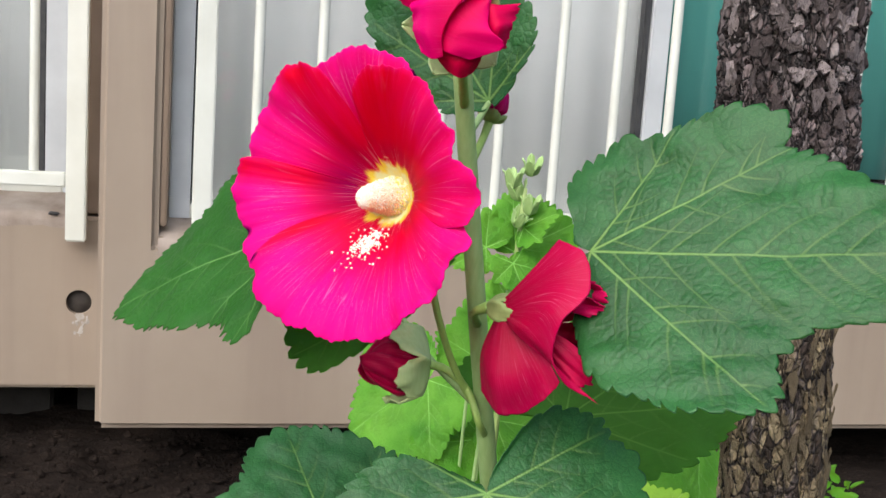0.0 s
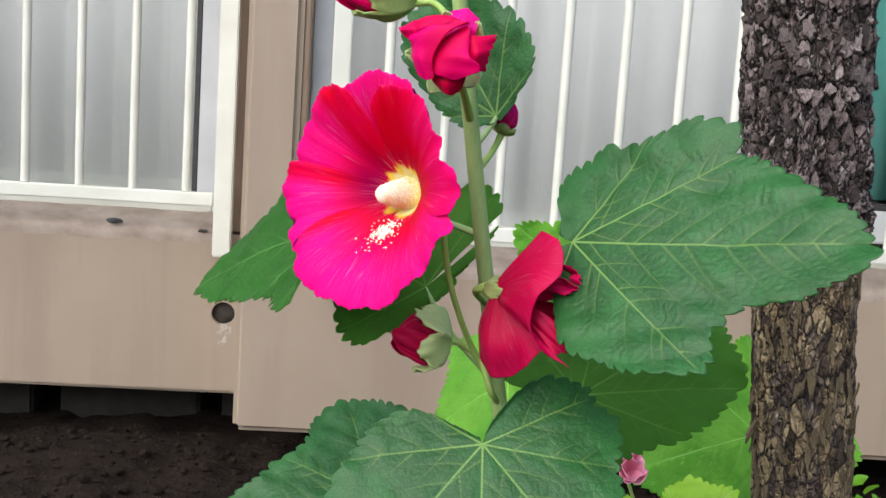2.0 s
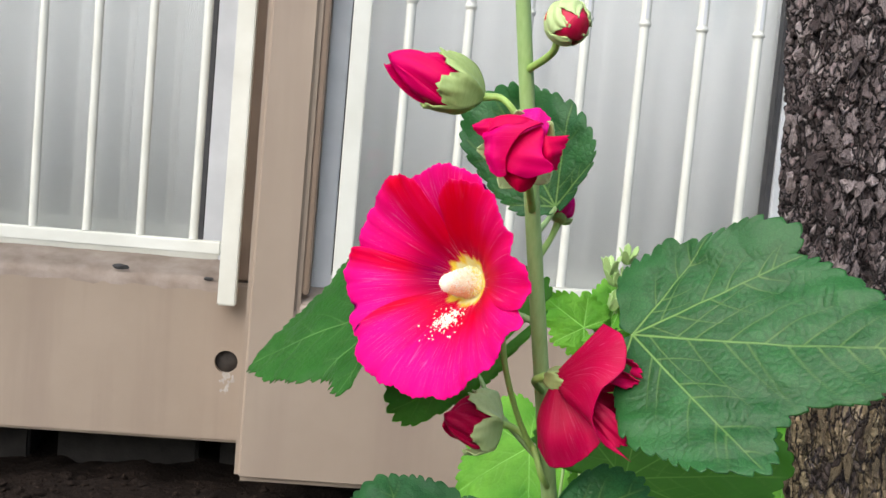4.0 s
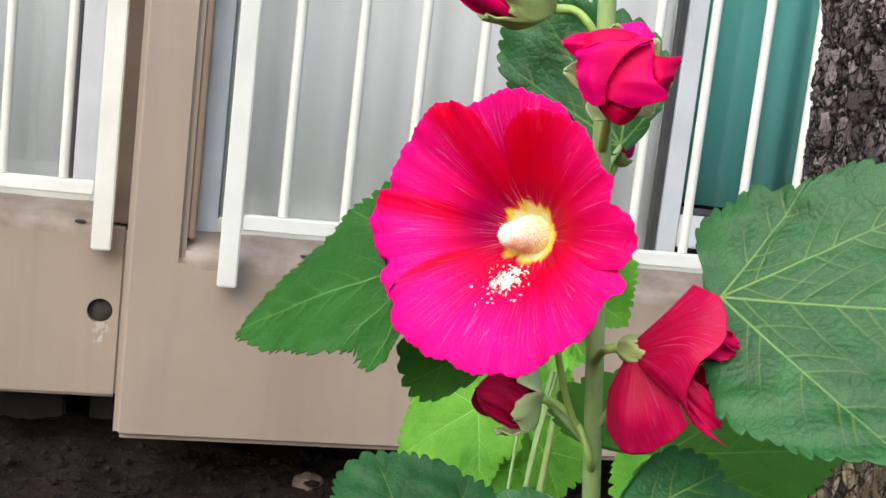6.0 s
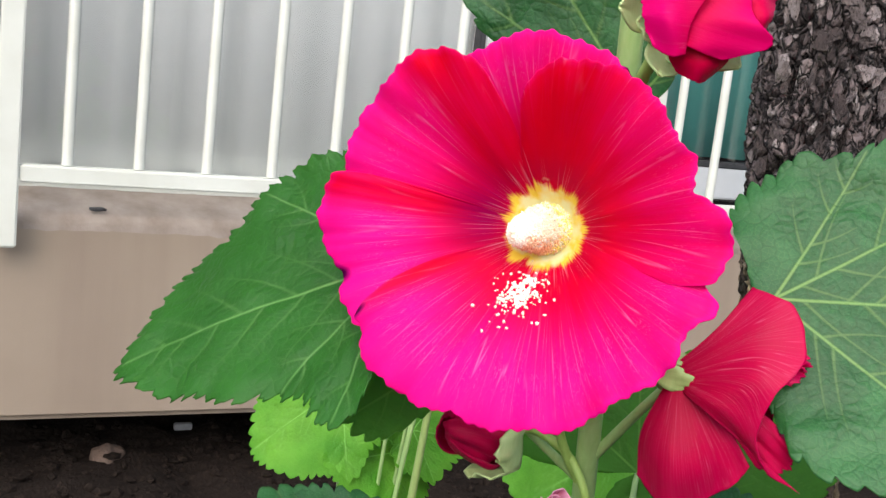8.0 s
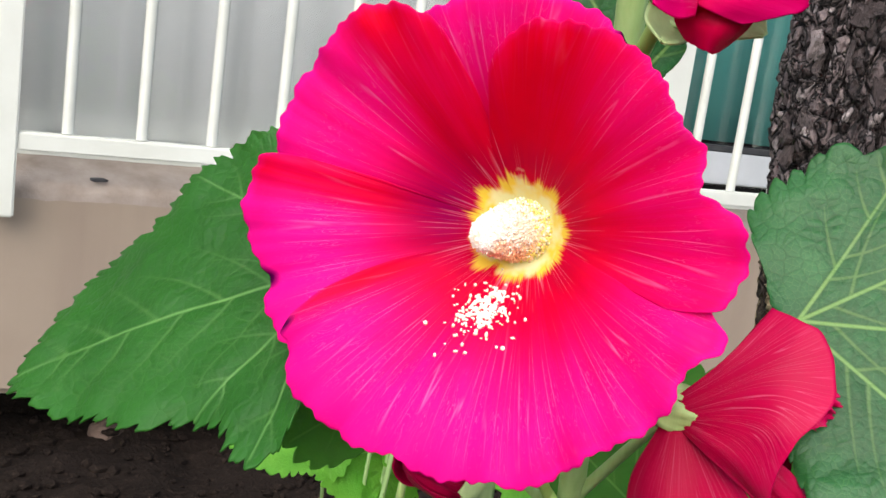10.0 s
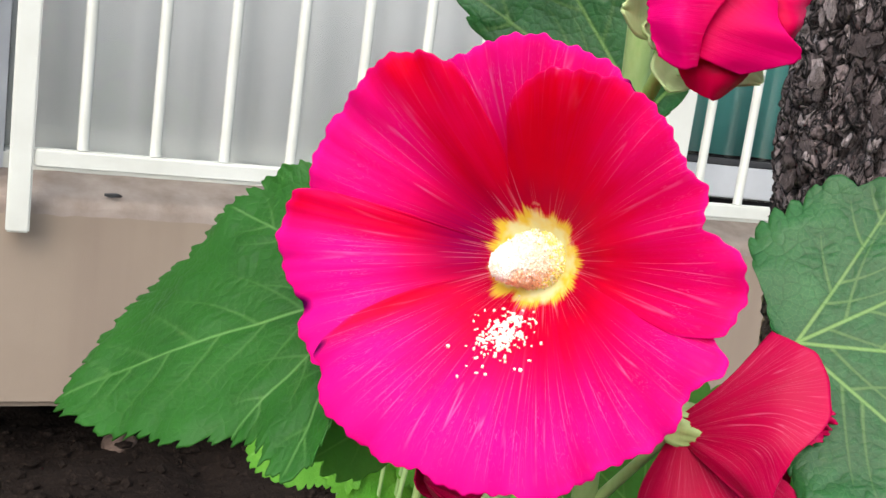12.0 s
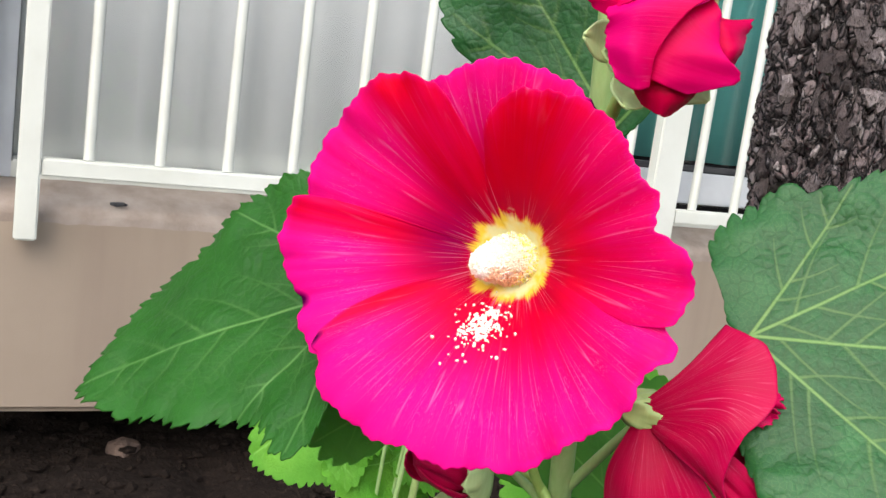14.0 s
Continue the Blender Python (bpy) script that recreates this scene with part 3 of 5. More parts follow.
def window(name, x0, x1, y, z0, z1, stiles):
    """Sliding window: frame, stiles, panes and the curtains behind. stiles: x of each meeting stile."""
    w = thing(name, "sliding aluminium window with curtains drawn behind the glass", "window", ((x0 + x1) / 2, y, z0), kind="structure")
    block("window_frame", (x0, y, z0), (x0 + 0.04, y + 0.07, z1), ALU, w)
    block("window_frame", (x1 - 0.04, y, z0), (x1, y + 0.07, z1), ALU, w)
    block("window_frame", (x0 + 0.04, y + 0.002, z0), (x1 - 0.04, y + 0.07, z0 + 0.034), WHITE, w, "cream bottom rail")
    block("window_frame", (x0 + 0.04, y + 0.002, z1 - 0.05), (x1 - 0.04, y + 0.07, z1), ALU, w)
    edges = [x0 + 0.04, *[s for s in stiles], x1 - 0.04]
    for k, s in enumerate(stiles):
        block("seal", (s, y + 0.012, z0 + 0.035), (s + 0.014, y + 0.05, z1 - 0.051), NEAR_BLACK, w)
        block("stile", (s + 0.0145, y + 0.004, z0 + 0.035), (s + 0.058, y + 0.055, z1 - 0.051), ALU, w)
    for a, b in zip(edges[:-1], edges[1:]):
        p = block("pane", (a + 0.002, y + 0.036, z0 + 0.035), (b - 0.002, y + 0.041, z1 - 0.051), GLASS, w, bevel=0.0)
        p.visible_shadow = False
    return w


def curtain(name, x0, x1, y, z0, z1, mat, label, amp=0.012, seed=1):
    n = 300
    xs = np.linspace(x0, x1, n)
    rng = np.random.default_rng(seed)
    f = sum(np.sin(2 * np.pi * xs / p + ph) for p, ph in zip(rng.uniform(0.07, 0.23, 5), rng.uniform(0, 6, 5))) / 3
    rows = [np.stack([xs, y + amp * f * (0.8 + 0.2 * k), np.full(n, z)], -1) for k, z in ((0, z1), (1, (z0 + z1) / 2), (1, z0))]
    return tagged(sheet(name, np.array(rows), mat, thick=0.002), label, "curtain")


window("window_1", -0.742, 3.15, 2.03, 0.585, 2.095, [0.232])
block("reveal_strip", (-0.7565, 1.955, 0.58), (-0.7425, 2.06, 2.095), REVEAL_BROWN)
tagged(bpy.data.objects["reveal_strip"], "brown strip down the window reveal, the reveal's shade in its colour", "trim", kind="structure")
curtain("curtain", -0.70, 0.25, 2.10, 0.595, 2.08, CURTAIN_GREY, "pale grey curtain hanging in soft folds", 0.005, 3)
curtain("curtain", 0.27, 3.1, 2.11, 0.735, 2.08, CURTAIN_TEAL, "teal curtain hanging behind the window glass", 0.012, 5)
low = block("window_panel", (0.292, 2.034, 0.642), (3.1, 2.06, 0.715), ALU)
tagged(low, "pale grey bottom rail of the sliding window", "window rail", kind="structure")
# dark strip drawn as the shadow line along the top of the rail
low = block("rail_shadow_line", (0.292, 2.036, 0.7155), (3.1, 2.064, 0.730), NEAR_BLACK)
tagged(low, "dark strip standing in for the shadow line on the window rail", "seal", kind="structure")
window("window_2", -4.0, -0.94, 2.31, 0.59, 2.095, [-1.032, -2.4])
curtain("curtain", -3.9, -1.0, 2.385, 0.60, 2.08, CURTAIN_GREY, "pale grey curtain hanging in soft folds", 0.005, 8)
# unseen wall, added to keep the bright low sky out of the glass
block("sky_blocker_wall", (-20, -16.3, -0.1), (20, -16.0, 5.2), SKY_BLOCKER)
tagged(bpy.data.objects["sky_blocker_wall"], "unseen plain grey green wall added to block low sky reflections", "wall", kind="structure")
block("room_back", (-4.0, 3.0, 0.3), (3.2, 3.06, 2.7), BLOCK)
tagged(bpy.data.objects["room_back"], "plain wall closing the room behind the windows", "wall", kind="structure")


# ---- window grilles ----
def bar_mesh():
    """One upright: a round lower sleeve, a collar and a slotted upper channel; z from 0."""
    bm = bmesh.new()
    ring = lambda r, z, sx=1.0: [(r * math.cos(a) * sx, r * math.sin(a), z) for a in (2 * math.pi * k / 16 for k in range(16))]
    rows = [ring(0.0098, 0), ring(0.0098, 0.538), ring(0.0098, 0.541), ring(0.0128, 0.543), ring(0.0128, 0.549), ring(0.0105, 0.551), ring(0.0105, 0.554), ring(0.0105, 1.32)]
    vs = [[bm.verts.new(c) for c in r] for r in rows]
    for a, b in zip(vs[:-1], vs[1:]):
        for k in range(16):
            bm.faces.new((a[k], a[(k + 1) % 16], b[(k + 1) % 16], b[k]))
    me = bpy.data.meshes.new("bar")
    bm.to_mesh(me)
    bm.free()
    me.materials.append(WHITE)
    return me


BAR = bar_mesh()
SLOT = box(bmesh.new(), (-0.003, -0.0115, 0.556), (0.003, -0.0095, 1.3), 0.0)
SLOT_ME = bpy.data.meshes.new("slot")
SLOT.to_mesh(SLOT_ME)
SLOT.free()
SLOT_ME.materials.append(ALU)


def grille(y, z, posts, bars, x0, x1):
    """White steel grille: posts, rails and uprights."""
    g = thing("window_grille", "cream white painted steel window grille with upright bars", "grille", ((x0 + x1) / 2, y, z - 0.14))
    for a, b, zb in posts:
        block("post", (a, y - 0.018, zb), (b, y + 0.014, 2.05), WHITE, g, bevel=0.003)
    stops = [x0, *[v for a, b, _ in posts for v in (a, b)], x1]
    spans = [(a, b) for a, b in zip(stops[0::2], stops[1::2]) if b - a > 0.01]
    for a, b in spans:
        block("rail", (a + 0.001, y - 0.014, z - 0.031), (b - 0.001, y + 0.011, z), WHITE, g, bevel=0.003)
        block("rail", (a + 0.001, y - 0.014, 1.966), (b - 0.001, y + 0.011, 1.996), WHITE, g, bevel=0.003)
    for x in bars:
        ob = new("bar", BAR)
        ob.location = (x, y, z + 0.001)
        ob.parent = g
        ob.matrix_parent_inverse = Matrix.Translation(-g.location)
        so = new("slot", SLOT_ME)
        so.location = (x, y, z + 0.001)
        so.parent = ob
        so.matrix_parent_inverse = Matrix.Translation(-Vector((x, y, z + 0.001)))
    return g


S = 0.118
grille(1.9, 0.645, [(-0.695, -0.658, 0.504), (0.541, 0.608, 0.52)], [-0.7 + S * k for k in range(1, 11)] + [0.66 + 0.11 * k for k in range(12)], -0.695, 2.2)
grille(2.18, 0.654, [(-0.955, -0.914, 0.511)], [-1.02 - S * k for k in range(0, 18)], -3.2, -0.914)
for me in (BAR,):
    me.polygons.foreach_set("use_smooth", [True] * len(me.polygons))


# ---- tree trunk ----
def build_trunk():
    """A leaning trunk: deep blocky dark bark above, thinner tan flaking bark with a knot below."""
    na, zs = 400, np.concatenate([np.linspace(0.0, 0.52, 40), np.linspace(0.523, 1.16, 480), np.linspace(1.17, 2.4, 60)])
    ang = np.linspace(0, 2 * np.pi, na, endpoint=False)
    grid, crack, tan = np.zeros((len(zs), na, 3)), np.zeros((len(zs), na)), np.zeros((len(zs), na))
    for i, z in enumerate(zs):
        cx, cy = -0.315 - 0.148 * (z - 0.9), 0.464 - 0.13 * (z - 0.9)
        for j, a in enumerate(ang):
            ca, sa = math.cos(a), math.sin(a)
            upper = min(max((z - 0.765 + 0.03 * noise.noise(Vector((ca * 2, sa * 2, z * 9)))) / 0.07, 0), 1)
            r0 = 0.0355 + 0.006 * upper + 0.010 * max(0, 0.5 - z)
            w1 = noise.noise(Vector((ca * 3, sa * 3, z * 45)))
            w2 = noise.noise(Vector((ca * 3 + 7, sa * 3, z * 45)))
            q = Vector((ca * 0.04 + 0.004 * w1, sa * 0.04 + 0.004 * w2, z * (0.34 + 0.12 * upper) + 0.005 * w1))
            d, _ = noise.voronoi(q * 105)
            edge = d[1] - d[0]
            d2, _ = noise.voronoi(q * 240 + Vector((5, 3, 1)))
            edge2 = d2[1] - d2[0]
            plate = min(edge / 0.14, 1.0) ** 0.7
            small = min(edge2 / 0.14, 1.0)
            tone = noise.noise(Vector((ca * 3, sa * 3, z * 14)))
            rough = noise.noise(Vector((ca * 14, sa * 14, z * 260))) + 0.6 * noise.noise(Vector((ca * 30, sa * 30, z * 500)))
            step = noise.noise(q * 95) + 0.6 * noise.noise(q * 210)
            h = (0.0016 + 0.0042 * upper) * (plate - 1) + (0.0006 + 0.0016 * upper) * (small - 1)
            h += (0.0012 + 0.0022 * upper) * step + (0.0006 + 0.0006 * upper) * rough + 0.0035 * tone * (0.5 + upper)
            # the knot on the side that faces the bed, and the scar round it
            k = math.exp(-(((a - 4.46) / 0.26) ** 2 + ((z - 0.703) / 0.011) ** 2))
            ring = math.exp(-(((a - 4.46) / 0.45) ** 2 + ((z - 0.706) / 0.021) ** 2)) - k
            h += 0.004 * ring - 0.002 * k
            r = r0 + h
            grid[i, j] = cx + r * ca, cy + r * sa, z
            c = 1 - min(edge / (0.07 + 0.05 * upper), 1.0)
            some = min(max(0.5 + 1.6 * noise.noise(q * 60 + Vector((3, 9, 4))), 0), 1)
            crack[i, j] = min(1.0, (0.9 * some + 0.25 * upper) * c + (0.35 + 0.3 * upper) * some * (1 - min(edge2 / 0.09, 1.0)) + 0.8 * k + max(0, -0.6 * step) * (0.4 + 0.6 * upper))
            t = (1 - upper) * (0.92 + 0.7 * tone)
            tan[i, j] = min(max(t, 0), 1) * (1 - 0.8 * k)
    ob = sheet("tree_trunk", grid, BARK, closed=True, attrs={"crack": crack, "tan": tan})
    # loose bark plates on the rough upper part
    shapes = []
    for k in range(7):
        rng = random.Random(40 + k)
        bm = bmesh.new()
        ring = []
        m = 11
        for q in range(m):
            a = 2 * math.pi * q / m
            ring.append((math.cos(a) * rng.uniform(0.55, 1.2), math.sin(a) * rng.uniform(0.55, 1.2)))
        lower = [bm.verts.new((x * 1.1, -0.5, y * 1.1)) for x, y in ring]
        upper_ring = [bm.verts.new((x * 0.95, 0.1 + 0.6 * rng.random(), y * 0.95)) for x, y in ring]
        top = bm.verts.new((rng.uniform(-0.3, 0.3), 0.45, rng.uniform(-0.3, 0.3)))
        for q in range(m):
            w = (q + 1) % m
            bm.faces.new((lower[q], lower[w], upper_ring[w], upper_ring[q]))
            bm.faces.new((upper_ring[q], upper_ring[w], top))
        bmesh.ops.recalc_face_normals(bm, faces=list(bm.faces))
        me = bpy.data.meshes.new("bark_plate")
        bm.to_mesh(me)
        bm.free()
        me.materials.append(BARK_PLATE)
        shapes.append(me)
    flakes = []
    for me in shapes:
        me = me.copy()
        me.materials.clear()
        me.materials.append(BARK_FLAKE)
        flakes.append(me)
    rng = random.Random(77)
    for k in range(290):
        low = k >= 235
        z = rng.uniform(0.56, 0.78) if low else rng.uniform(0.80, 1.12)
        a = radians(rng.uniform(165, 335))
        cx, cy = -0.315 - 0.148 * (z - 0.9), 0.464 - 0.13 * (z - 0.9)
        r = (0.0352 if low else 0.0405) + rng.uniform(-0.001, 0.002)
        plate = new("bark_plate", rng.choice(flakes if low else shapes))
        m = pose(cx + r * math.cos(a), cy + r * math.sin(a), z, rng.uniform(-14, 14), rng.uniform(-18, 18), math.degrees(a) - 90 + rng.uniform(-14, 14))
        plate.matrix_basis = m @ Matrix.Diagonal((rng.uniform(0.0016, 0.0035) if low else rng.uniform(0.0018, 0.0056), rng.uniform(0.0012, 0.0024) if low else rng.uniform(0.0016, 0.0042), rng.uniform(0.006, 0.018) if low else rng.uniform(0.0035, 0.0095), 1))
        plate.parent = ob
    return tagged(ob, "leaning tree trunk, dark fissured bark above, tan flaking bark below", "tree trunk")


build_trunk()


# ---- plants: leaves, petals, buds ----
def leaf_blade(name, parent, mat, hub, ahead, normal, bend, rim, veins, teeth=(0.0082, 0.0042), quilt=0.0012, seed=1, na=300, nr=46, petiole=None, label="", droop=0.0, curl=0.0, sink=0.0):
    """A palmate blade. rim: pairs of degrees from the main vein and millimetres from the hub; veins: degrees of the main veins."""
    u = unit(ahead)
    n = unit(normal)
    n = unit(n - u * (n @ u))
    v = np.cross(n, u)
    deg = np.array([d for d, _ in rim], float)
    mm = np.array([m for _, m in rim], float) / 1000
    order = np.argsort(deg)
    deg, mm = deg[order], mm[order]
    a = np.linspace(deg[0], deg[-1], na)
    R = np.interp(a, deg, mm)
    R = np.convolve(np.pad(R, 4, mode="edge"), np.ones(9) / 9, "valid")
    rad = np.radians(a)
    arc = np.concatenate([[0], np.cumsum(np.hypot(np.diff(R * np.cos(rad)), np.diff(R * np.sin(rad))))])
    pitch, depth = teeth
    rng = np.random.default_rng(seed)
    phase = arc / pitch + 0.35 * np.sin(arc / pitch * 0.9 + seed)
    tooth = 1 - np.abs(2 * (phase % 1) ** 1.15 - 1) ** (1.5 if mat is LEAF_SOFT else 2.3) + (0.18 if mat is LEAF_SOFT else 0.06) * np.sin(2 * np.pi * phase * 2.3 + seed)
    size = np.minimum(0.6 + 0.5 * np.sin(phase * 0.7 + seed) ** 2, R / 0.03)
    s = np.concatenate([np.linspace(0.0, 0.9, nr - 8, endpoint=False), np.linspace(0.9, 1.0, 8)])[:, None]
    rr = s * R[None] + (s**14) * ((tooth - 0.6) * depth * size)[None]
    U, V = rr * np.cos(rad), rr * np.sin(rad)
    # veins: main ribs, side ribs and the small ones between them
    segs = []
    reach = lambda d: float(np.interp(d, a, R))
    def grow(start, turn, length, bow, w0, strength, fade, valley_depth, valley_wide, n=5):
        """A bent vein as short pieces that thin out; gives its points."""
        pts, ang = [np.array(start)], turn
        for i in range(n):
            pts.append(pts[-1] + length / n * np.array([math.cos(ang), math.sin(ang)]))
            ang += bow / n
        for i in range(n):
            k0, k1 = 1 - fade * i / n, 1 - fade * (i + 1) / n
            segs.append((pts[i], pts[i + 1], w0 * k0, w0 * k1, strength * k0, strength * k1, valley_depth * (k0 + k1) / 2, valley_wide))
        return pts

    soft = mat is LEAF_SOFT
    for k, d in enumerate(veins):
        L = reach(d) * 0.97
        rib = grow((0, 0), radians(d + rng.uniform(-2, 2)), L, radians(rng.uniform(-5, 5)), 0.00055, 1.0, 0.45, 1.0, 0.0042, 8)
        m = max(3, int(L / 0.015))
        for j in range(1, m):
            for side in (-1, 1):
                f = min((j + 0.3 * rng.uniform(-1, 1) + 0.22 * side) / m, 0.96)
                q = f * 8
                st = rib[int(q)] + (rib[int(q) + 1] - rib[int(q)]) * (q - int(q))
                turn = radians(d + side * rng.uniform(40, 54))
                bow = -side * radians(rng.uniform(8, 30))
                ln = L * 0.62 * (1 - f) ** 0.75 * rng.uniform(0.8, 1.05) * (0.62 + 0.38 * f)
                twig = grow(st, turn, ln, bow, 0.00048, 0.42 if soft else 0.5, 0.6, 0.75, 0.0028)
                for h in np.arange(0.35, 4.9, 0.55 if ln > 0.025 else 0.9):
                    e = twig[int(h)] + (twig[int(h) + 1] - twig[int(h)]) * (h - int(h))
                    for way in (-1, 1):
                        grow(e, turn + bow * h / 5 + way * radians(rng.uniform(48, 78)), rng.uniform(0.005, 0.011) * min(1, ln / 0.03), way * radians(rng.uniform(-40, 40)), 0.0003, 0.16 if soft else 0.06, 0.6, 0.5, 0.0017, 2)
    mask, valley, crease = np.zeros_like(U), np.zeros_like(U), np.zeros_like(U)
    for p, q, w0, w1, s0, s1, deep, wide in segs:
        d = q - p
        near = 0.008
        box_of = (U > min(p[0], q[0]) - near) & (U < max(p[0], q[0]) + near) & (V > min(p[1], q[1]) - near) & (V < max(p[1], q[1]) + near)
        if not box_of.any():
            continue
        u1, v1 = U[box_of], V[box_of]
        t = np.clip(((u1 - p[0]) * d[0] + (v1 - p[1]) * d[1]) / (d @ d), 0, 1)
        dist = np.hypot(u1 - p[0] - t * d[0], v1 - p[1] - t * d[1])
        w = w0 + (w1 - w0) * t
        mask[box_of] = np.maximum(mask[box_of], (s0 + (s1 - s0) * t) * np.clip(1.5 - dist / w, 0, 1))
        valley[box_of] = np.maximum(valley[box_of], deep * np.exp(-((dist / wide) ** 2)))
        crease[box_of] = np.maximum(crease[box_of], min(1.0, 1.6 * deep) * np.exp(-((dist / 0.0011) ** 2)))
    H = bend[0] * U**2 + bend[1] * U * V + bend[2] * V**2
    H = H + quilt * (1 - valley) * (0.35 + s * 0.65) + 0.0016 * soft_noise(U, V, seed, 0.03) * s
    H = H + 0.0028 * soft_noise(U, V, seed + 7, 0.05) * s**2 + 0.0022 * (s**6) * np.sin(arc / 0.021 + seed)[None]
    H = H - droop * s**3 + curl * s**8 - sink * np.exp(-(rr / 0.05) ** 2)
    P = np.array(hub)[None, None] + U[..., None] * u + V[..., None] * v + H[..., None] * n
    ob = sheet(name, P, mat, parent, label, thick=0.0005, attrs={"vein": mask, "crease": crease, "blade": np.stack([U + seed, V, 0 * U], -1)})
    if petiole is not None:
        pts = [np.array(hub) + n * (-0.001)] + [np.array(q) for q in petiole]
        tube("petiole", pts, [0.0013, 0.0016, 0.0021], STEM, ob, "pale green leaf stalk", 20, 10)
    return ob


def petal(name, parent, mat, base, ahead, normal, length, width, cup=0.3, arch=0.0, ruffle=0.003, waves=3.0, seed=1, spread=0.75, nu=34, nv=40, label="", roll=0.0):
    """A fan-shaped petal: narrow at the base, rounded and ruffled at the rim. cup bends its sides up, arch its tip."""
    u = unit(ahead)
    n = unit(normal)
    n = unit(n - u * (n @ u))
    v = np.cross(n, u)
    t = np.linspace(0.0, 1.0, nu)[:, None]
    y = np.linspace(-1, 1, nv)[None]
    shape = 1 - 0.22 * np.abs(y) ** 2.4 - 0.03 * np.cos(y * 9 + seed)
    w = width * (0.08 + 0.92 * np.sin(np.clip(t, 0, 1) ** spread * np.pi * 0.5))
    X = length * t * shape
    Y = y * w
    H = cup * (Y**2) / width + arch * length * t**2
    H = H + ruffle * t**3 * np.sin(waves * np.pi * y + seed) + 0.35 * ruffle * t**2 * np.sin(2.7 * waves * y + seed * 2.1)
    H = H + roll * t**4 * np.abs(y) ** 2 * length
    P = np.array(base)[None, None] + X[..., None] * u + Y[..., None] * v + H[..., None] * n
    run = np.zeros((nu, nv, 3))
    run[..., 0] = (y * 0.8 + seed * 3.1) + 0 * t
    run[..., 1] = 0.2 + 0.8 * t + 0 * y
    run[..., 2] = 0.1 + 0.6 * t + 0 * y
    return sheet(name, P, mat, parent, label, thick=0.0006, attrs={"run": run})


def sepal_cup(name, parent, base, ahead, radius, length, lobes=5, mat=None, label="", flare=0.2, twist=0.0, nz=16, cut=0.55):
    """A five-lobed green cup round the foot of a flower."""
    u = unit(ahead)
    side = unit(np.cross(u, (0.21, 0.4, 0.89)))
    other = np.cross(u, side)
    na = 60
    a = np.linspace(0, 2 * np.pi, na, endpoint=False)
    lobe = np.abs(np.cos(lobes * a / 2)) ** 0.7
    t = np.linspace(0, 1, nz)[:, None]
    L = length * (1 - cut + cut * lobe)[None] * t
    L = L * (1 + 0.10 * np.sin(2 * a + lobes + 90 * radius)[None] * t + 0.05 * np.sin(23 * a)[None] * t**4)
    r = radius * (np.sin(np.clip(t * 1.25, 0, 1) * np.pi / 2) ** 0.7) * (1 + flare * t**3 * lobe[None]) * (1 + 0.03 * np.cos(10 * a)[None] * t)
    r = r * (1 + 0.07 * np.sin(17 * a + 5 * t) * t**3 + 0.04 * np.sin(7 * a - 4 * t) * t)
    P = np.array(base)[None, None] + L[..., None] * u + (r * np.cos(a + twist))[..., None] * side + (r * np.sin(a + twist))[..., None] * other
    return sheet(name, P, mat or CALYX, parent, label, closed=True, thick=0.0008)


def twisted_bud(parent, base, ahead, length, radius, mat, cup_share=0.55, name="bud", stalk=None, swirl=1.3, label="", cup=1.0, blunt=0.6, cut=0.4, crumple=0.02):
    """Petals still wrapped round each other in a green cup; the cup is the part, petals and stalk hang on it."""
    u = unit(ahead)
    side = unit(np.cross(u, (0.3, 0.2, 0.93)))
    other = np.cross(u, side)
    c = sepal_cup(name, parent, np.array(base) - u * 0.002, u, radius * 1.06 * cup, length * cup_share, 5, CALYX_PALE if crumple > 0.04 else CALYX, label, 0.06, 0.0, 16, cut)
    for k in range(5):
        t = np.linspace(0, 1, 26)[:, None]
        y = np.linspace(0, 1, 22)[None]
        a = 2 * np.pi * k / 5 + 1.9 * y + swirl * t
        r = radius * (np.sin(np.pi * np.clip(0.12 + 0.86 * t, 0, 1)) ** blunt) * np.clip(t / 0.3, 0, 1) ** 0.6 * (0.8 + 0.2 * y) * (1 + 0.05 * np.sin(7 * a) + crumple * np.sin(9 * t + 5 * y + 2 * k) + crumple * np.sin(19 * y - 6 * t + k))
        Lk = length * (0.9 + 0.08 * math.sin(k * 2.1)) * t * (1 - 0.08 * (1 - y))
        P = np.array(base)[None, None] + (Lk + 0 * y)[..., None] * u + (r * np.cos(a))[..., None] * side + (r * np.sin(a))[..., None] * other
        run = np.zeros((26, 22, 3))
        run[..., 0], run[..., 1], run[..., 2] = y + k * 2.3 + 0 * t, 0.3 + 0.6 * t + 0 * y, 0.25 + 0.6 * t + 0 * y
        sheet("petal", P, mat, c, thick=0.0006, attrs={"run": run})
    if stalk is not None:
        tube("flower_stalk", [np.array(base) - u * 0.001] + [np.array(p) for p in stalk], [0.0022, 0.0017, 0.0020], STALK, c, "thin green flower stalk", 20, 10)
    return c


def stem_at(z):
    d = z - 0.9
    return np.array([-0.5609 - 0.1783 * d + 0.0611 * d * d, 0.3042 - 0.2077 * d + 0.0785 * d * d, z])


hollyhock = thing("hollyhock", "tall hollyhock in bloom with crimson flowers and large lobed leaves", "flower plant", tuple(stem_at(0.03)))
tube("stem", [stem_at(z) for z in np.linspace(0.02, 1.15, 10)], [0.0062, 0.0056, 0.0049, 0.0042, 0.0033], STEM, hollyhock, "straight pale green stem", 80, 18, 0.03)

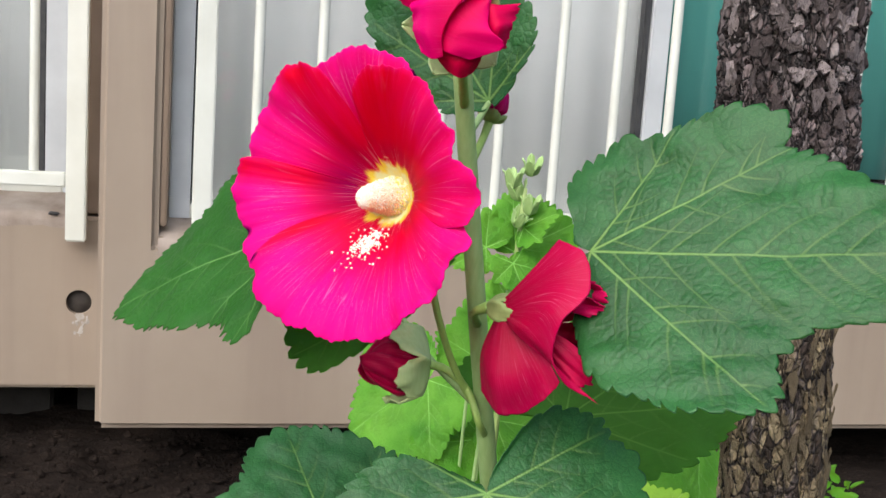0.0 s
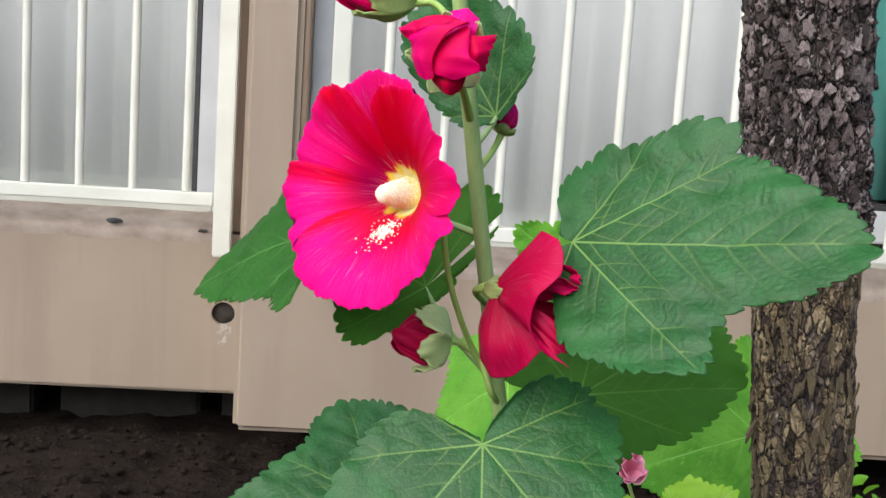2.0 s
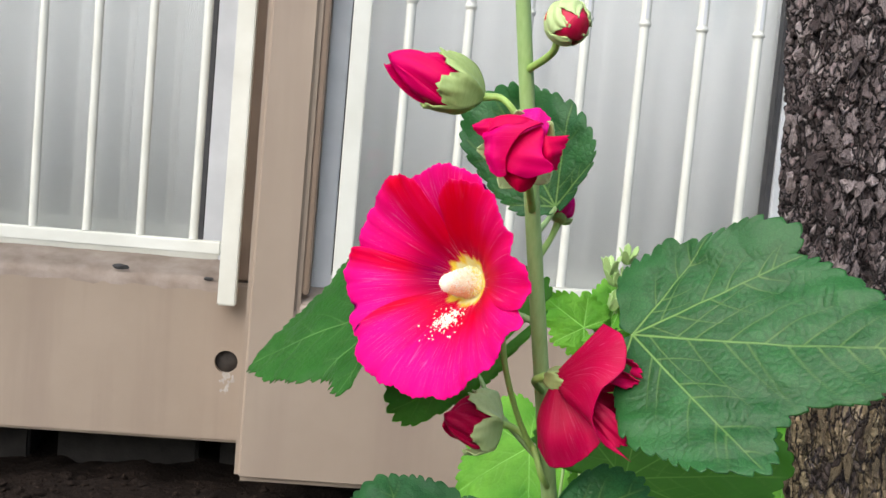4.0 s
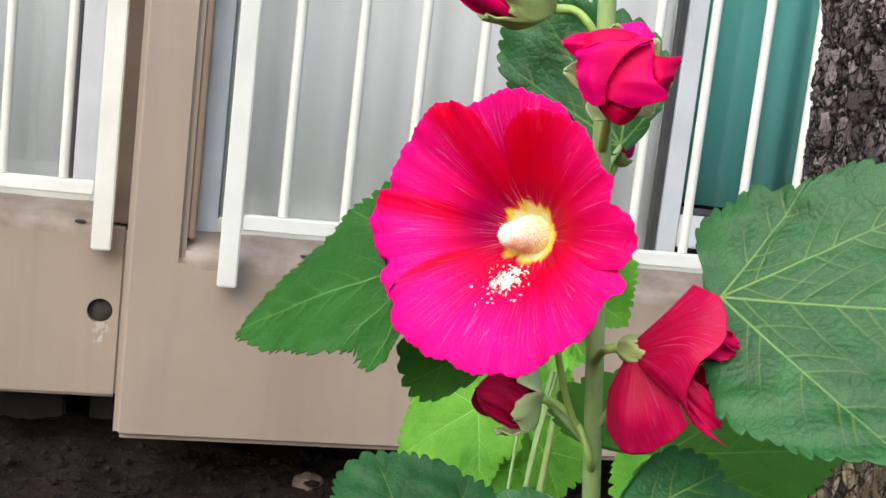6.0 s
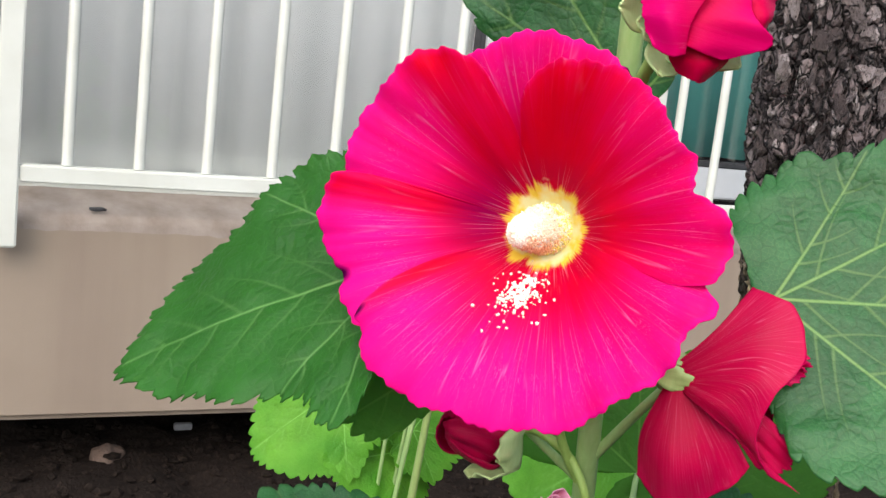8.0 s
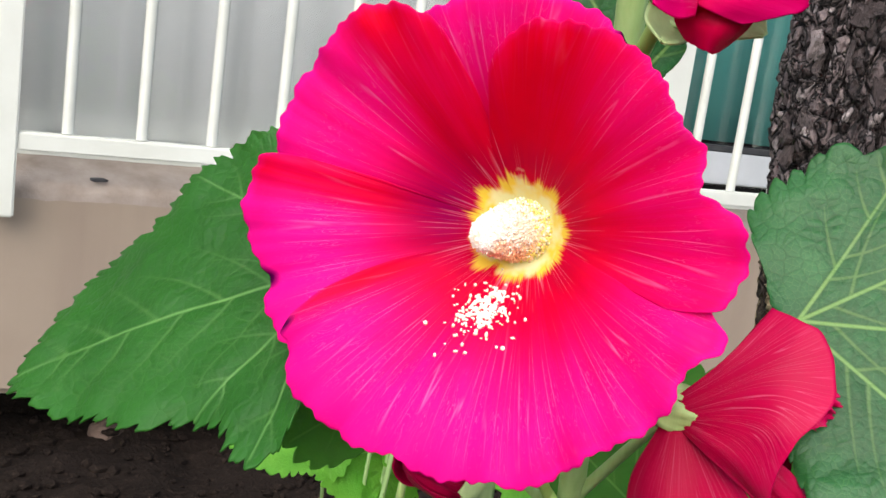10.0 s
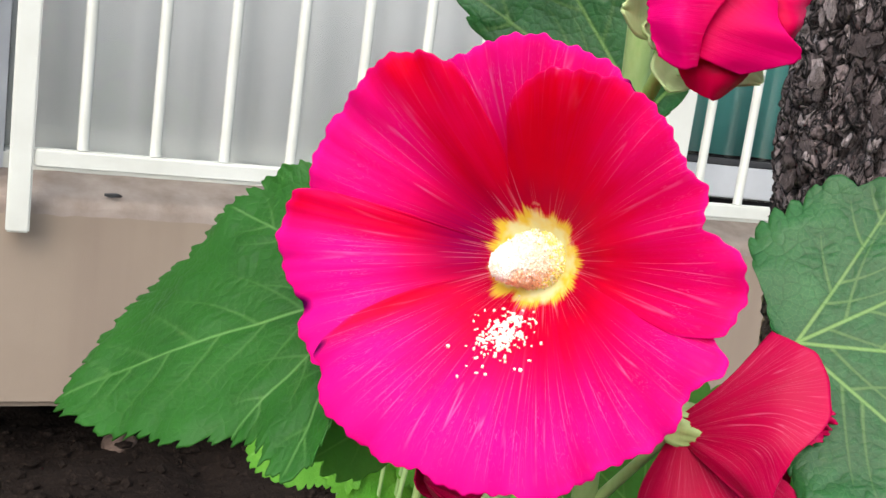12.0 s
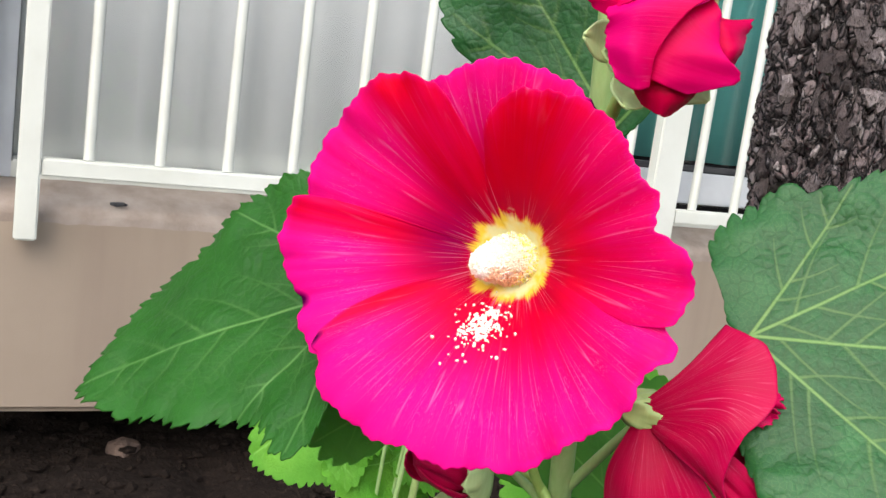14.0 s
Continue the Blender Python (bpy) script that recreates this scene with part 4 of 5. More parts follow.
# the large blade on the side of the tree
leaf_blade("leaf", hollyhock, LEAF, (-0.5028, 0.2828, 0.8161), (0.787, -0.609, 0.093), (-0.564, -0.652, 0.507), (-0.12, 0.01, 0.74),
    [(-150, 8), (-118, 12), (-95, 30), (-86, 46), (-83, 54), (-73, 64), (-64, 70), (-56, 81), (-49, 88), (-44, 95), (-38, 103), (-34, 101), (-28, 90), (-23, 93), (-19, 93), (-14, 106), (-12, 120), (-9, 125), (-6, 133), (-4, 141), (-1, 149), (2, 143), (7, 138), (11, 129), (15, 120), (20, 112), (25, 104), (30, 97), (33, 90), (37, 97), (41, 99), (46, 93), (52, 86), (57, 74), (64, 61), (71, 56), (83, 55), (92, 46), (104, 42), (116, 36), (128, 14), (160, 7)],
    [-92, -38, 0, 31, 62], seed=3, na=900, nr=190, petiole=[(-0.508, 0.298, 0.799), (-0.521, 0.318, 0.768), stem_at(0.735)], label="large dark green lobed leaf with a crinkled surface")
# the blade behind the open flower
leaf_blade("leaf", hollyhock, LEAF_SOFT, (-0.6289, 0.3269, 0.8249), (-0.668, 0.489, -0.562), (-0.742, -0.383, 0.549), (-0.04, 0.33, -1.13),
    [(-150, 12), (-110, 33), (-90, 43), (-77, 52), (-63, 61), (-51, 67), (-38, 71), (-29, 77), (-24, 86), (-16, 94), (-12, 96), (-5, 101), (1, 113), (5, 104), (12, 95), (17, 83), (26, 75), (31, 65), (43, 58), (50, 62), (57, 66), (63, 60), (68, 48), (76, 32), (94, 20), (120, 16), (155, 8)],
    [-95, -48, 0, 33, 56], teeth=(0.0060, 0.0042), sink=0.013, seed=5, na=800, nr=150, petiole=[(-0.602, 0.336, 0.822), (-0.575, 0.332, 0.820), stem_at(0.812)], label="soft green pointed leaf with pale raised veins")
# the low blade in front of the stem
leaf_blade("leaf", hollyhock, LEAF, (-0.5413, 0.2800, 0.7093), (-0.02, -0.62, -0.78), (-0.10, -0.72, 0.68), (-0.5, 0.0, -0.5),
    [(-160, 5), (-140, 7), (-124, 20), (-117, 38), (-108, 50), (-98, 58), (-85, 67), (-74, 80), (-62, 90), (-50, 84), (-30, 92), (-10, 108), (0, 116), (12, 106), (30, 90), (45, 84), (58, 84), (70, 76), (82, 69), (94, 72), (105, 73), (113, 63), (120, 66), (130, 59), (139, 52), (146, 38), (152, 20), (164, 5)],
    [-118, -82, -38, 0, 38, 80, 118], seed=11, na=520, nr=70, petiole=[(-0.540, 0.30, 0.690), stem_at(0.64)], label="broad dark green leaf with wavy rounded lobes")
# the low blade further back
leaf_blade("leaf", hollyhock, LEAF, (-0.589, 0.404, 0.6292), (-0.484, 0.742, 0.465), (-0.204, -0.612, 0.764), (-0.6, 0.0, -0.6),
    [(-170, 10), (-140, 30), (-110, 55), (-80, 66), (-55, 66), (-42, 72), (-33, 75), (-23, 81), (-11, 88), (-1, 88), (6, 86), (14, 73), (25, 74), (35, 82), (43, 84), (55, 104), (62, 116), (75, 104), (95, 84), (115, 60), (140, 34), (165, 10)],
    [-110, -60, -10, 30, 60, 105], seed=14, na=520, nr=70, petiole=[(-0.56, 0.39, 0.60), stem_at(0.56)], label="dark green leaf in shade close to the soil")
# the shaded blade under the large one
leaf_blade("leaf", hollyhock, LEAF_UNDER, (-0.4704, 0.3853, 0.7091), (0.90, -0.36, 0.25), (-0.15, -0.75, 0.64), (0.0, 0.0, -0.8),
    [(-165, 10), (-140, 24), (-115, 32), (-90, 38), (-74, 45), (-63, 51), (-53, 52), (-45, 58), (-38, 60), (-32, 69), (-26, 73), (-20, 79), (-13, 86), (-7, 92), (0, 102), (8, 99), (14, 96), (20, 98), (26, 84), (45, 70), (70, 62), (95, 54), (114, 58), (135, 66), (150, 70), (162, 54), (172, 10)],
    [-110, -62, -30, 0, 28, 75, 125], seed=17, na=520, nr=70, petiole=[(-0.485, 0.37, 0.69), stem_at(0.62)], label="leaf in deep shade, seen from below")
# the blade behind the upper buds
leaf_blade("leaf", hollyhock, LEAF, (-0.5412, 0.3261, 0.8763), (-0.402, 0.385, 0.831), (-0.592, -0.801, 0.084), (-0.3, 0.0, 0.6),
    [(-160, 4), (-120, 6), (-95, 12), (-80, 17), (-72, 29), (-63, 39), (-47, 49), (-32, 58), (-18, 66), (-9, 72), (2, 78), (11, 82), (22, 81), (31, 74), (37, 62), (44, 48), (61, 30), (81, 18), (104, 7), (140, 4)],
    [-70, -32, 4, 32, 60], seed=21, na=520, nr=70, petiole=[(-0.5455, 0.325, 0.868), (-0.553, 0.318, 0.858), stem_at(0.855)], label="upright dark green leaf behind the upper buds")
# the shaded blade behind the open flower, low on the stem
leaf_blade("leaf", hollyhock, LEAF_UNDER, (-0.5698, 0.3790, 0.7726), (-0.702, -0.197, -0.684), (-0.204, -0.865, 0.458), (0.0, 0.0, -0.8),
    [(-178, 66), (-169, 73), (-157, 71), (-147, 62), (-126, 51), (-94, 46), (-70, 46), (-57, 48), (-31, 56), (-17, 58), (-8, 57), (0, 52), (6, 40), (20, 20), (60, 10), (120, 12), (160, 20), (170, 42), (177, 58)],
    [-165, -120, -75, -15], seed=25, na=520, nr=70, petiole=[(-0.557, 0.362, 0.752), stem_at(0.725)], label="leaf in shade behind the flower, seen from below")


# rims of the five petals of the open bloom: degrees, millimetres from the axis, millimetres of lift
RIM_BACK = [(44, 44, -7), (52, 53, -4), (62, 57.3, -1), (70, 59.3, 0.5), (80, 58.8, 1.5), (91, 59.5, 2), (101, 57, 2), (112, 54.2, 1.5), (124, 52, -1), (134, 44, -5)]
RIM_RIGHT = [(-8, 48, -1), (-5, 58, -1), (-1, 62, -1.5), (6, 63.4, -1.6), (13, 63, -0.8), (18, 59, 0.3), (21, 54.5, 0.9), (24, 55.5, 1.3), (30, 57.8, 2), (38, 55.9, 2), (46, 56.8, 1.2), (54, 57.8, 0.5), (62, 57, 1.5), (70, 55, 3.5), (79, 52.6, 5.5), (87, 48.5, 5), (94, 42, 3.5), (99, 32, 1), (103, 24, 0)]
RIM_LEFT_TOP = [(100, 24, 0), (104, 38, 0), (109, 50, 1.5), (115, 56, 2.5), (122, 60.5, 1.5), (129, 62.5, -1), (137, 62.8, -4), (145, 62.9, -6.5), (153, 63, -7.8), (161, 62.5, -8.5), (169, 60, -9), (176, 56, -10), (184, 46, -11)]
RIM_LEFT = [(163, 28, -4), (167, 48, -5), (170.3, 62, -6), (174, 64.2, -7.5), (182, 65.6, -8.5), (190, 64.5, -8.3), (197, 60.8, -7.4), (202, 57.8, -6.8), (206, 59.3, -5.8), (214, 58.4, -4.2), (222, 55, -4), (229, 44, -6)]
RIM_LOW = [(203, 26, -3), (209, 44, -3), (215, 55, -3), (222, 57.5, -2.5), (230, 60.6, -1.8), (238, 59.6, -1.5), (246, 59.2, -1.3), (254, 58.5, -1.1), (262, 55.6, -1), (270, 58, -1.2), (278, 58.1, -1.7), (286, 57, -2.2), (294, 60, -2.5), (302, 58.6, -2.5), (310, 57.6, -2), (318, 58, -0.8), (326, 59.7, 0.2), (334, 60.5, 0.4), (342, 58.3, -0.3), (349, 63.4, -1.2), (355, 58, -3), (362, 44, -5)]


def open_flower():
    """The wide open bloom: five overlapping petals in a bell round a pollen column."""
    az, el = -0.8043, 0.1275
    n = np.array([math.cos(el) * math.sin(az), -math.cos(el) * math.cos(az), math.sin(el)])
    right = -unit(np.cross(n, (0, 0, 1)))
    up = np.cross(n, right)
    c = np.array([-0.6122, 0.2771, 0.8359])
    axes = np.array([right, up, n])
    place = lambda x, y, z: c + (np.array([x, y, z]) / 1000) @ axes
    core = np.array([3.0, 3.0, -42.0])
    foot = place(*core)
    back = foot - n * 0.010
    cup = sepal_cup("open_flower", hollyhock, back, n, 0.010, 0.012, 5, CALYX, "wide open crimson pink flower with a pale yellow centre", 0.3)
    tube("flower_stalk", [back, back - n * 0.006 + np.array([0.001, 0.001, -0.010]), np.array([-0.560, 0.327, 0.785]), np.array([-0.545, 0.338, 0.748]), stem_at(0.722)], [0.0024, 0.0018, 0.0017, 0.0022], STALK, cup, "slender green flower stalk", 28, 10)
    # rim, lift at its first and last edge, share of magenta, degrees where a neighbour lies behind (painted redder for
    # the lost light), dark spots on the rim
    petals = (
        # extra magenta on the back petal paints the different light it catches
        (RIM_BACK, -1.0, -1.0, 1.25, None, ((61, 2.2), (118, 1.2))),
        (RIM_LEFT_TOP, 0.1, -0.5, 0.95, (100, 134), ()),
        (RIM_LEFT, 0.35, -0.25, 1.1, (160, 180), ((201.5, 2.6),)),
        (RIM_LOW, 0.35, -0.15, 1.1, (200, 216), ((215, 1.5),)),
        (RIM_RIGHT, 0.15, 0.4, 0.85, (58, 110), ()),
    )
    lower = None
    for k, (rim, lift0, lift1, pink, behind, spots) in enumerate(petals):
        nu, nv = 100, 320
        line = smooth_path(rim, 1200)
        deg = np.linspace(line[0, 0], line[-1, 0], nv)
        mm = np.interp(deg, line[:, 0], line[:, 1])
        high = np.interp(deg, line[:, 0], line[:, 2])
        y = np.linspace(0, 1, nv)
        arc = np.radians(deg) * 58
        mm = mm * (1 + 0.006 * np.sin(arc / 1.35 + k) + 0.005 * np.sin(arc / 0.62 + 2 * k) + 0.004 * np.sin(arc / 3.1 + 3 * k))
        a = np.radians(deg)[None]
        t = np.linspace(0.02, 1, nu)[:, None]
        X = core[0] + (mm * np.cos(a) - core[0]) * t
        Y = core[1] + (mm * np.sin(a) - core[1]) * t
        way = np.hypot(X - core[0], Y - core[1]) / np.hypot(58.5 * np.cos(a) - core[0], 58.5 * np.sin(a) - core[1])
        bell = 1 - np.clip(1 - way, 0, 1) ** 1.5
        Z = core[2] * (1 - bell) + high * t**1.5 * np.clip(mm / 50, 0, 1) + (lift0 + (lift1 - lift0) * y) * np.clip(way / 0.3, 0, 1)
        # frilled rim, soft lengthwise folds, fine ribs
        edge = np.minimum(1, np.minimum(y, 1 - y) / 0.08)
        Z = Z + edge * (0.9 * t**5 * np.sin(arc / 4.3 + k) + 0.7 * t**7 * np.sin(arc / 1.9 + 2 * k))
        Z = Z + np.sin(np.pi * np.clip((t - 0.12) / 0.88, 0, 1)) * (0.55 * np.sin(a * 9 + 1.3 * k) + 0.12 * np.sin(a * 26 + k + 1.5 * t) + 0.012 * np.sin(a * 90 + 2 * t))
        Z = Z - 6.0 * np.clip(t - 0.86, 0, 1) ** 1.4
        P = c + np.stack([X, Y, Z], -1) / 1000 @ axes
        if rim is RIM_LOW:
            lower = np.stack([X, Y, Z], -1).reshape(-1, 3)
        far = np.hypot(X - core[0], Y - core[1]) / 60
        # overlaps painted deeper red, for the light the petal behind blocks
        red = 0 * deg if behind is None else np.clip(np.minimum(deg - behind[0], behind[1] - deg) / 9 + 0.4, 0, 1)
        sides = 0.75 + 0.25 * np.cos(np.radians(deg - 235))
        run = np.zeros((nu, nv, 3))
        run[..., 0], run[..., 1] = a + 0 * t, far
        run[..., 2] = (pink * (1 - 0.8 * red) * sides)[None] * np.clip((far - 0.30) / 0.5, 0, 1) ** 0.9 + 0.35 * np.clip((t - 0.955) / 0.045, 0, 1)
        wilt = np.zeros((nu, nv))
        for spot, wide in spots:
            wilt = np.maximum(wilt, np.clip(1.5 - np.hypot((deg[None] - spot) / wide, (t - 1.0) / 0.04), 0, 1))
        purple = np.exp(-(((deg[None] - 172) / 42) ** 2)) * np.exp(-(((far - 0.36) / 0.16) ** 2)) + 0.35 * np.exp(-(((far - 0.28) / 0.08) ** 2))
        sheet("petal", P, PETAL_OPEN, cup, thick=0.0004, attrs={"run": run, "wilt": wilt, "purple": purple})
    # the column: filaments packed into a blunt cone, cream pollen on top, peach below
    tip = place(-2.6, 0.2, -18.5)
    rootp = place(3.4, 3.2, -37)
    axis = unit(tip - rootp)
    spine = [rootp, rootp * 0.62 + tip * 0.38, rootp * 0.25 + tip * 0.75, tip]
    tube("pistil", spine, [0.0084, 0.0066, 0.0048, 0.0028], POLLEN_PINK, cup, "cream pollen column", 22, 22, 0.05)
    rng = np.random.default_rng(9)
    skin = tube_grid(spine + [tip + axis * 0.0016], [0.0086, 0.0070, 0.0052, 0.0033, 0.0012], 64, 64)
    sets = {"yellow_anther": [], "peach_filament": [], "pollen_grain": []}
    for k in range(6500):
        i, j = rng.integers(0, 64), rng.integers(0, 64)
        mid = skin[i].mean(0)
        out = skin[i, j] - mid
        p = mid + out * rng.uniform(0.95, 1.1) + rng.normal(0, 0.0002, 3)
        under = unit(out) @ unit(0.25 * right - 0.9 * up) if np.linalg.norm(out) > 1e-6 else 0
        kind = "yellow_anther" if i + rng.normal(0, 5) < 9 else "peach_filament" if under + rng.normal(0, 0.22) > 0.6 and i < 42 else "pollen_grain"
        sets[kind].append(Matrix.LocRotScale(Vector(p), None, Vector((1, 1, rng.uniform(0.8, 1.6))) * rng.uniform(0.0002, 0.00042)))
    for q in range(14):
        sets["pollen_grain"].append(Matrix.LocRotScale(Vector(tip + axis * 0.0006 + rng.normal(0, 0.0006, 3)), None, Vector((1, 1, 1)) * 0.0009))
    ball = bmesh.new()
    bmesh.ops.create_icosphere(ball, subdivisions=1, radius=1)
    ball_v = [v.co.copy() for v in ball.verts]
    ball_f = [[v.index for v in f.verts] for f in ball.faces]
    ball.free()

    def grains(name, mats, mat, label):
        verts = [tuple(m @ v) for m in mats for v in ball_v]
        faces = [[q + len(ball_v) * i for q in f] for i in range(len(mats)) for f in ball_f]
        me = bpy.data.meshes.new(name)
        me.from_pydata(verts, [], faces)
        tagged(link(name, me, mat, cup, label), kind="stuff")

    grains("yellow_anther", sets["yellow_anther"], PISTIL_YELLOW, "yellow anthers round the foot of the column")
    grains("peach_filament", sets["peach_filament"], POLLEN_PEACH, "peach filaments on the side of the column")
    grains("pollen_grain", sets["pollen_grain"], POLLEN_WHITE, "cream pollen grains on the column")
    # pollen fallen on the lower petal
    fallen = []
    for k in range(300):
        wide = 1.0 if k < 260 else 2.1
        x = 0.6 + rng.normal(0, 2.7) * wide
        y = -18.2 + rng.normal(0, 2.7) * wide + 0.25 * x
        near = lower[np.argmin((lower[:, 0] - x) ** 2 + (lower[:, 1] - y) ** 2)]
        fallen.append(Matrix.LocRotScale(Vector(place(near[0], near[1], near[2] + rng.uniform(0.3, 1.0))), None, Vector(rng.uniform(0.6, 1.6, 3)) * rng.uniform(0.00026, 0.00052)))
    grains("fallen_pollen", fallen, POLLEN_WHITE, "white pollen spilled on the petal")


open_flower()


def folded(name, parent, mat, origin, axes, rows, scale=0.001, ruffle=0.0008, waves=9.0, seed=1, nu=40, nv=56, label="", bright=0.3, torn=0.02):
    """A bent petal: a smooth skin over a few rows of control points, given in millimetres along the three axes."""
    cols = np.stack([smooth_path(r, nv) for r in rows], 0)
    skin = np.stack([smooth_path(cols[:, j], nu) for j in range(nv)], 1) * scale
    t = np.linspace(0, 1, nu)[:, None]
    y = np.linspace(0, 1, nv)[None]
    away = skin[-1] - skin[-nu // 3]
    skin = skin + (t**8 * torn * (np.sin(y * 31 + seed) + 0.7 * np.sin(y * 67 + 2 * seed)))[..., None] * away[None]
    lift = ruffle * (t**2 * np.sin(waves * y * 2 + seed) + 0.5 * np.sin(waves * 4.1 * y + 3 * t + seed) * t + 0.35 * np.sin(7 * t + waves * 1.3 * y))
    skin[..., 2] += lift
    P = np.array(origin)[None, None] + skin @ np.array(axes)
    run = np.zeros((nu, nv, 3))
    run[..., 0], run[..., 1], run[..., 2] = y * 1.4 + seed * 3.1 + 0 * t, 0.40 + 0.58 * t + 0 * y, bright * (0.4 + 0.9 * t) + 0 * y
    return sheet(name, P, mat, parent, label, thick=0.0006, attrs={"run": run})


def closing_flower():
    """The wilting bloom seen from the side: a pale cup, a tall petal above, a folded one below, a dark frilled mouth."""
    c = np.array([-0.5376, 0.2844, 0.7900])
    ahead = unit((0.864, -0.504, 0.02))
    view = np.array([-0.504, -0.864, 0.0])
    axes = np.array([ahead, (0, 0, 1), view])
    cup = sepal_cup("closing_flower", hollyhock, c - ahead * 0.009, unit(ahead + np.array([0, 0, -0.08])), 0.0066, 0.0150, 5, CALYX, "wilting deep red flower seen from the side", 0.12, 0.4, 18, 0.5)
    tube("flower_stalk", [c - ahead * 0.008, c - ahead * 0.013 + np.array([0, 0.004, -0.004]), stem_at(0.772)], [0.0026, 0.0018, 0.0022], STALK, cup, "short green flower stalk", 14, 10)
    folded("petal", cup, PETAL_RED, c, axes, [[(10, 8, -4), (12, 3, -6), (12, -5, -6)], [(24, 14, -7), (28, 8, -9), (26, -4, -9)], [(36, 15, -3), (42, 8.5, -1), (38, 2, -4)]], 0.001, 0.0016, 4, 3, bright=0.9, torn=0.08)
    folded("petal", cup, PETAL_DRY, c, axes, [[(12, -2, -6), (12, -7, -6), (10, -10, -4)], [(26, -5, -10), (24, -14, -10), (20, -20, -6)], [(38, 3, -6), (36, -12, -8), (34, -24, -3)]], 0.001, 0.0012, 5, 5)
    folded("petal", cup, PETAL_RED, c, axes, [[(16, 7, 1), (18, 5, 0), (19, 2, 1)], [(29, 9, 0), (31, 6, 1), (30, 2, 2)], [(37, 9, 4), (41, 5, 2), (36, 1, 4)]], 0.001, 0.0016, 3, 8, bright=1.0, torn=0.1)
    folded("petal", cup, PETAL_RED, c, axes, [[(-3, -2, 3), (-1, -3, 5), (1, -4, 6), (3, -4, 6), (5, -3, 5)], [(-9, -20, 3), (-3, -25, 10), (6, -27, 12), (15, -23, 9), (19, -16, 7)], [(-8, -37, 1), (0, -44, 4), (11, -43, 7), (21, -35, 7), (27, -27, 7)]], 0.001, 0.0011, 6, 4, bright=0.5)
    folded("petal", cup, PETAL_RED, c, axes, [[(8, -8, 7), (13, -7, 7), (17, -4, 7)], [(20, -17, 7), (25, -15, 9), (29, -9, 8)], [(29, -27, 7), (40, -26, 8), (36, -15, 7)]], 0.001, 0.0012, 5, 6, bright=0.4, torn=0.05)
    folded("petal", cup, PETAL_RED, c, axes, [[(-1, 4, 3), (0, 2, 5), (1, 0, 6), (1, -2, 6), (1, -4, 5)], [(11, 19, 4), (20, 16, 10), (20, 6, 15), (15, -5, 15), (14, -12, 13)], [(20, 31.5, -1), (32, 28, 7), (37, 14, 15), (28, 1, 19), (25, -14, 18), (32, -27, 14), (43, -33, 9)]], 0.001, 0.0013, 5, 2, bright=0.5)


closing_flower()


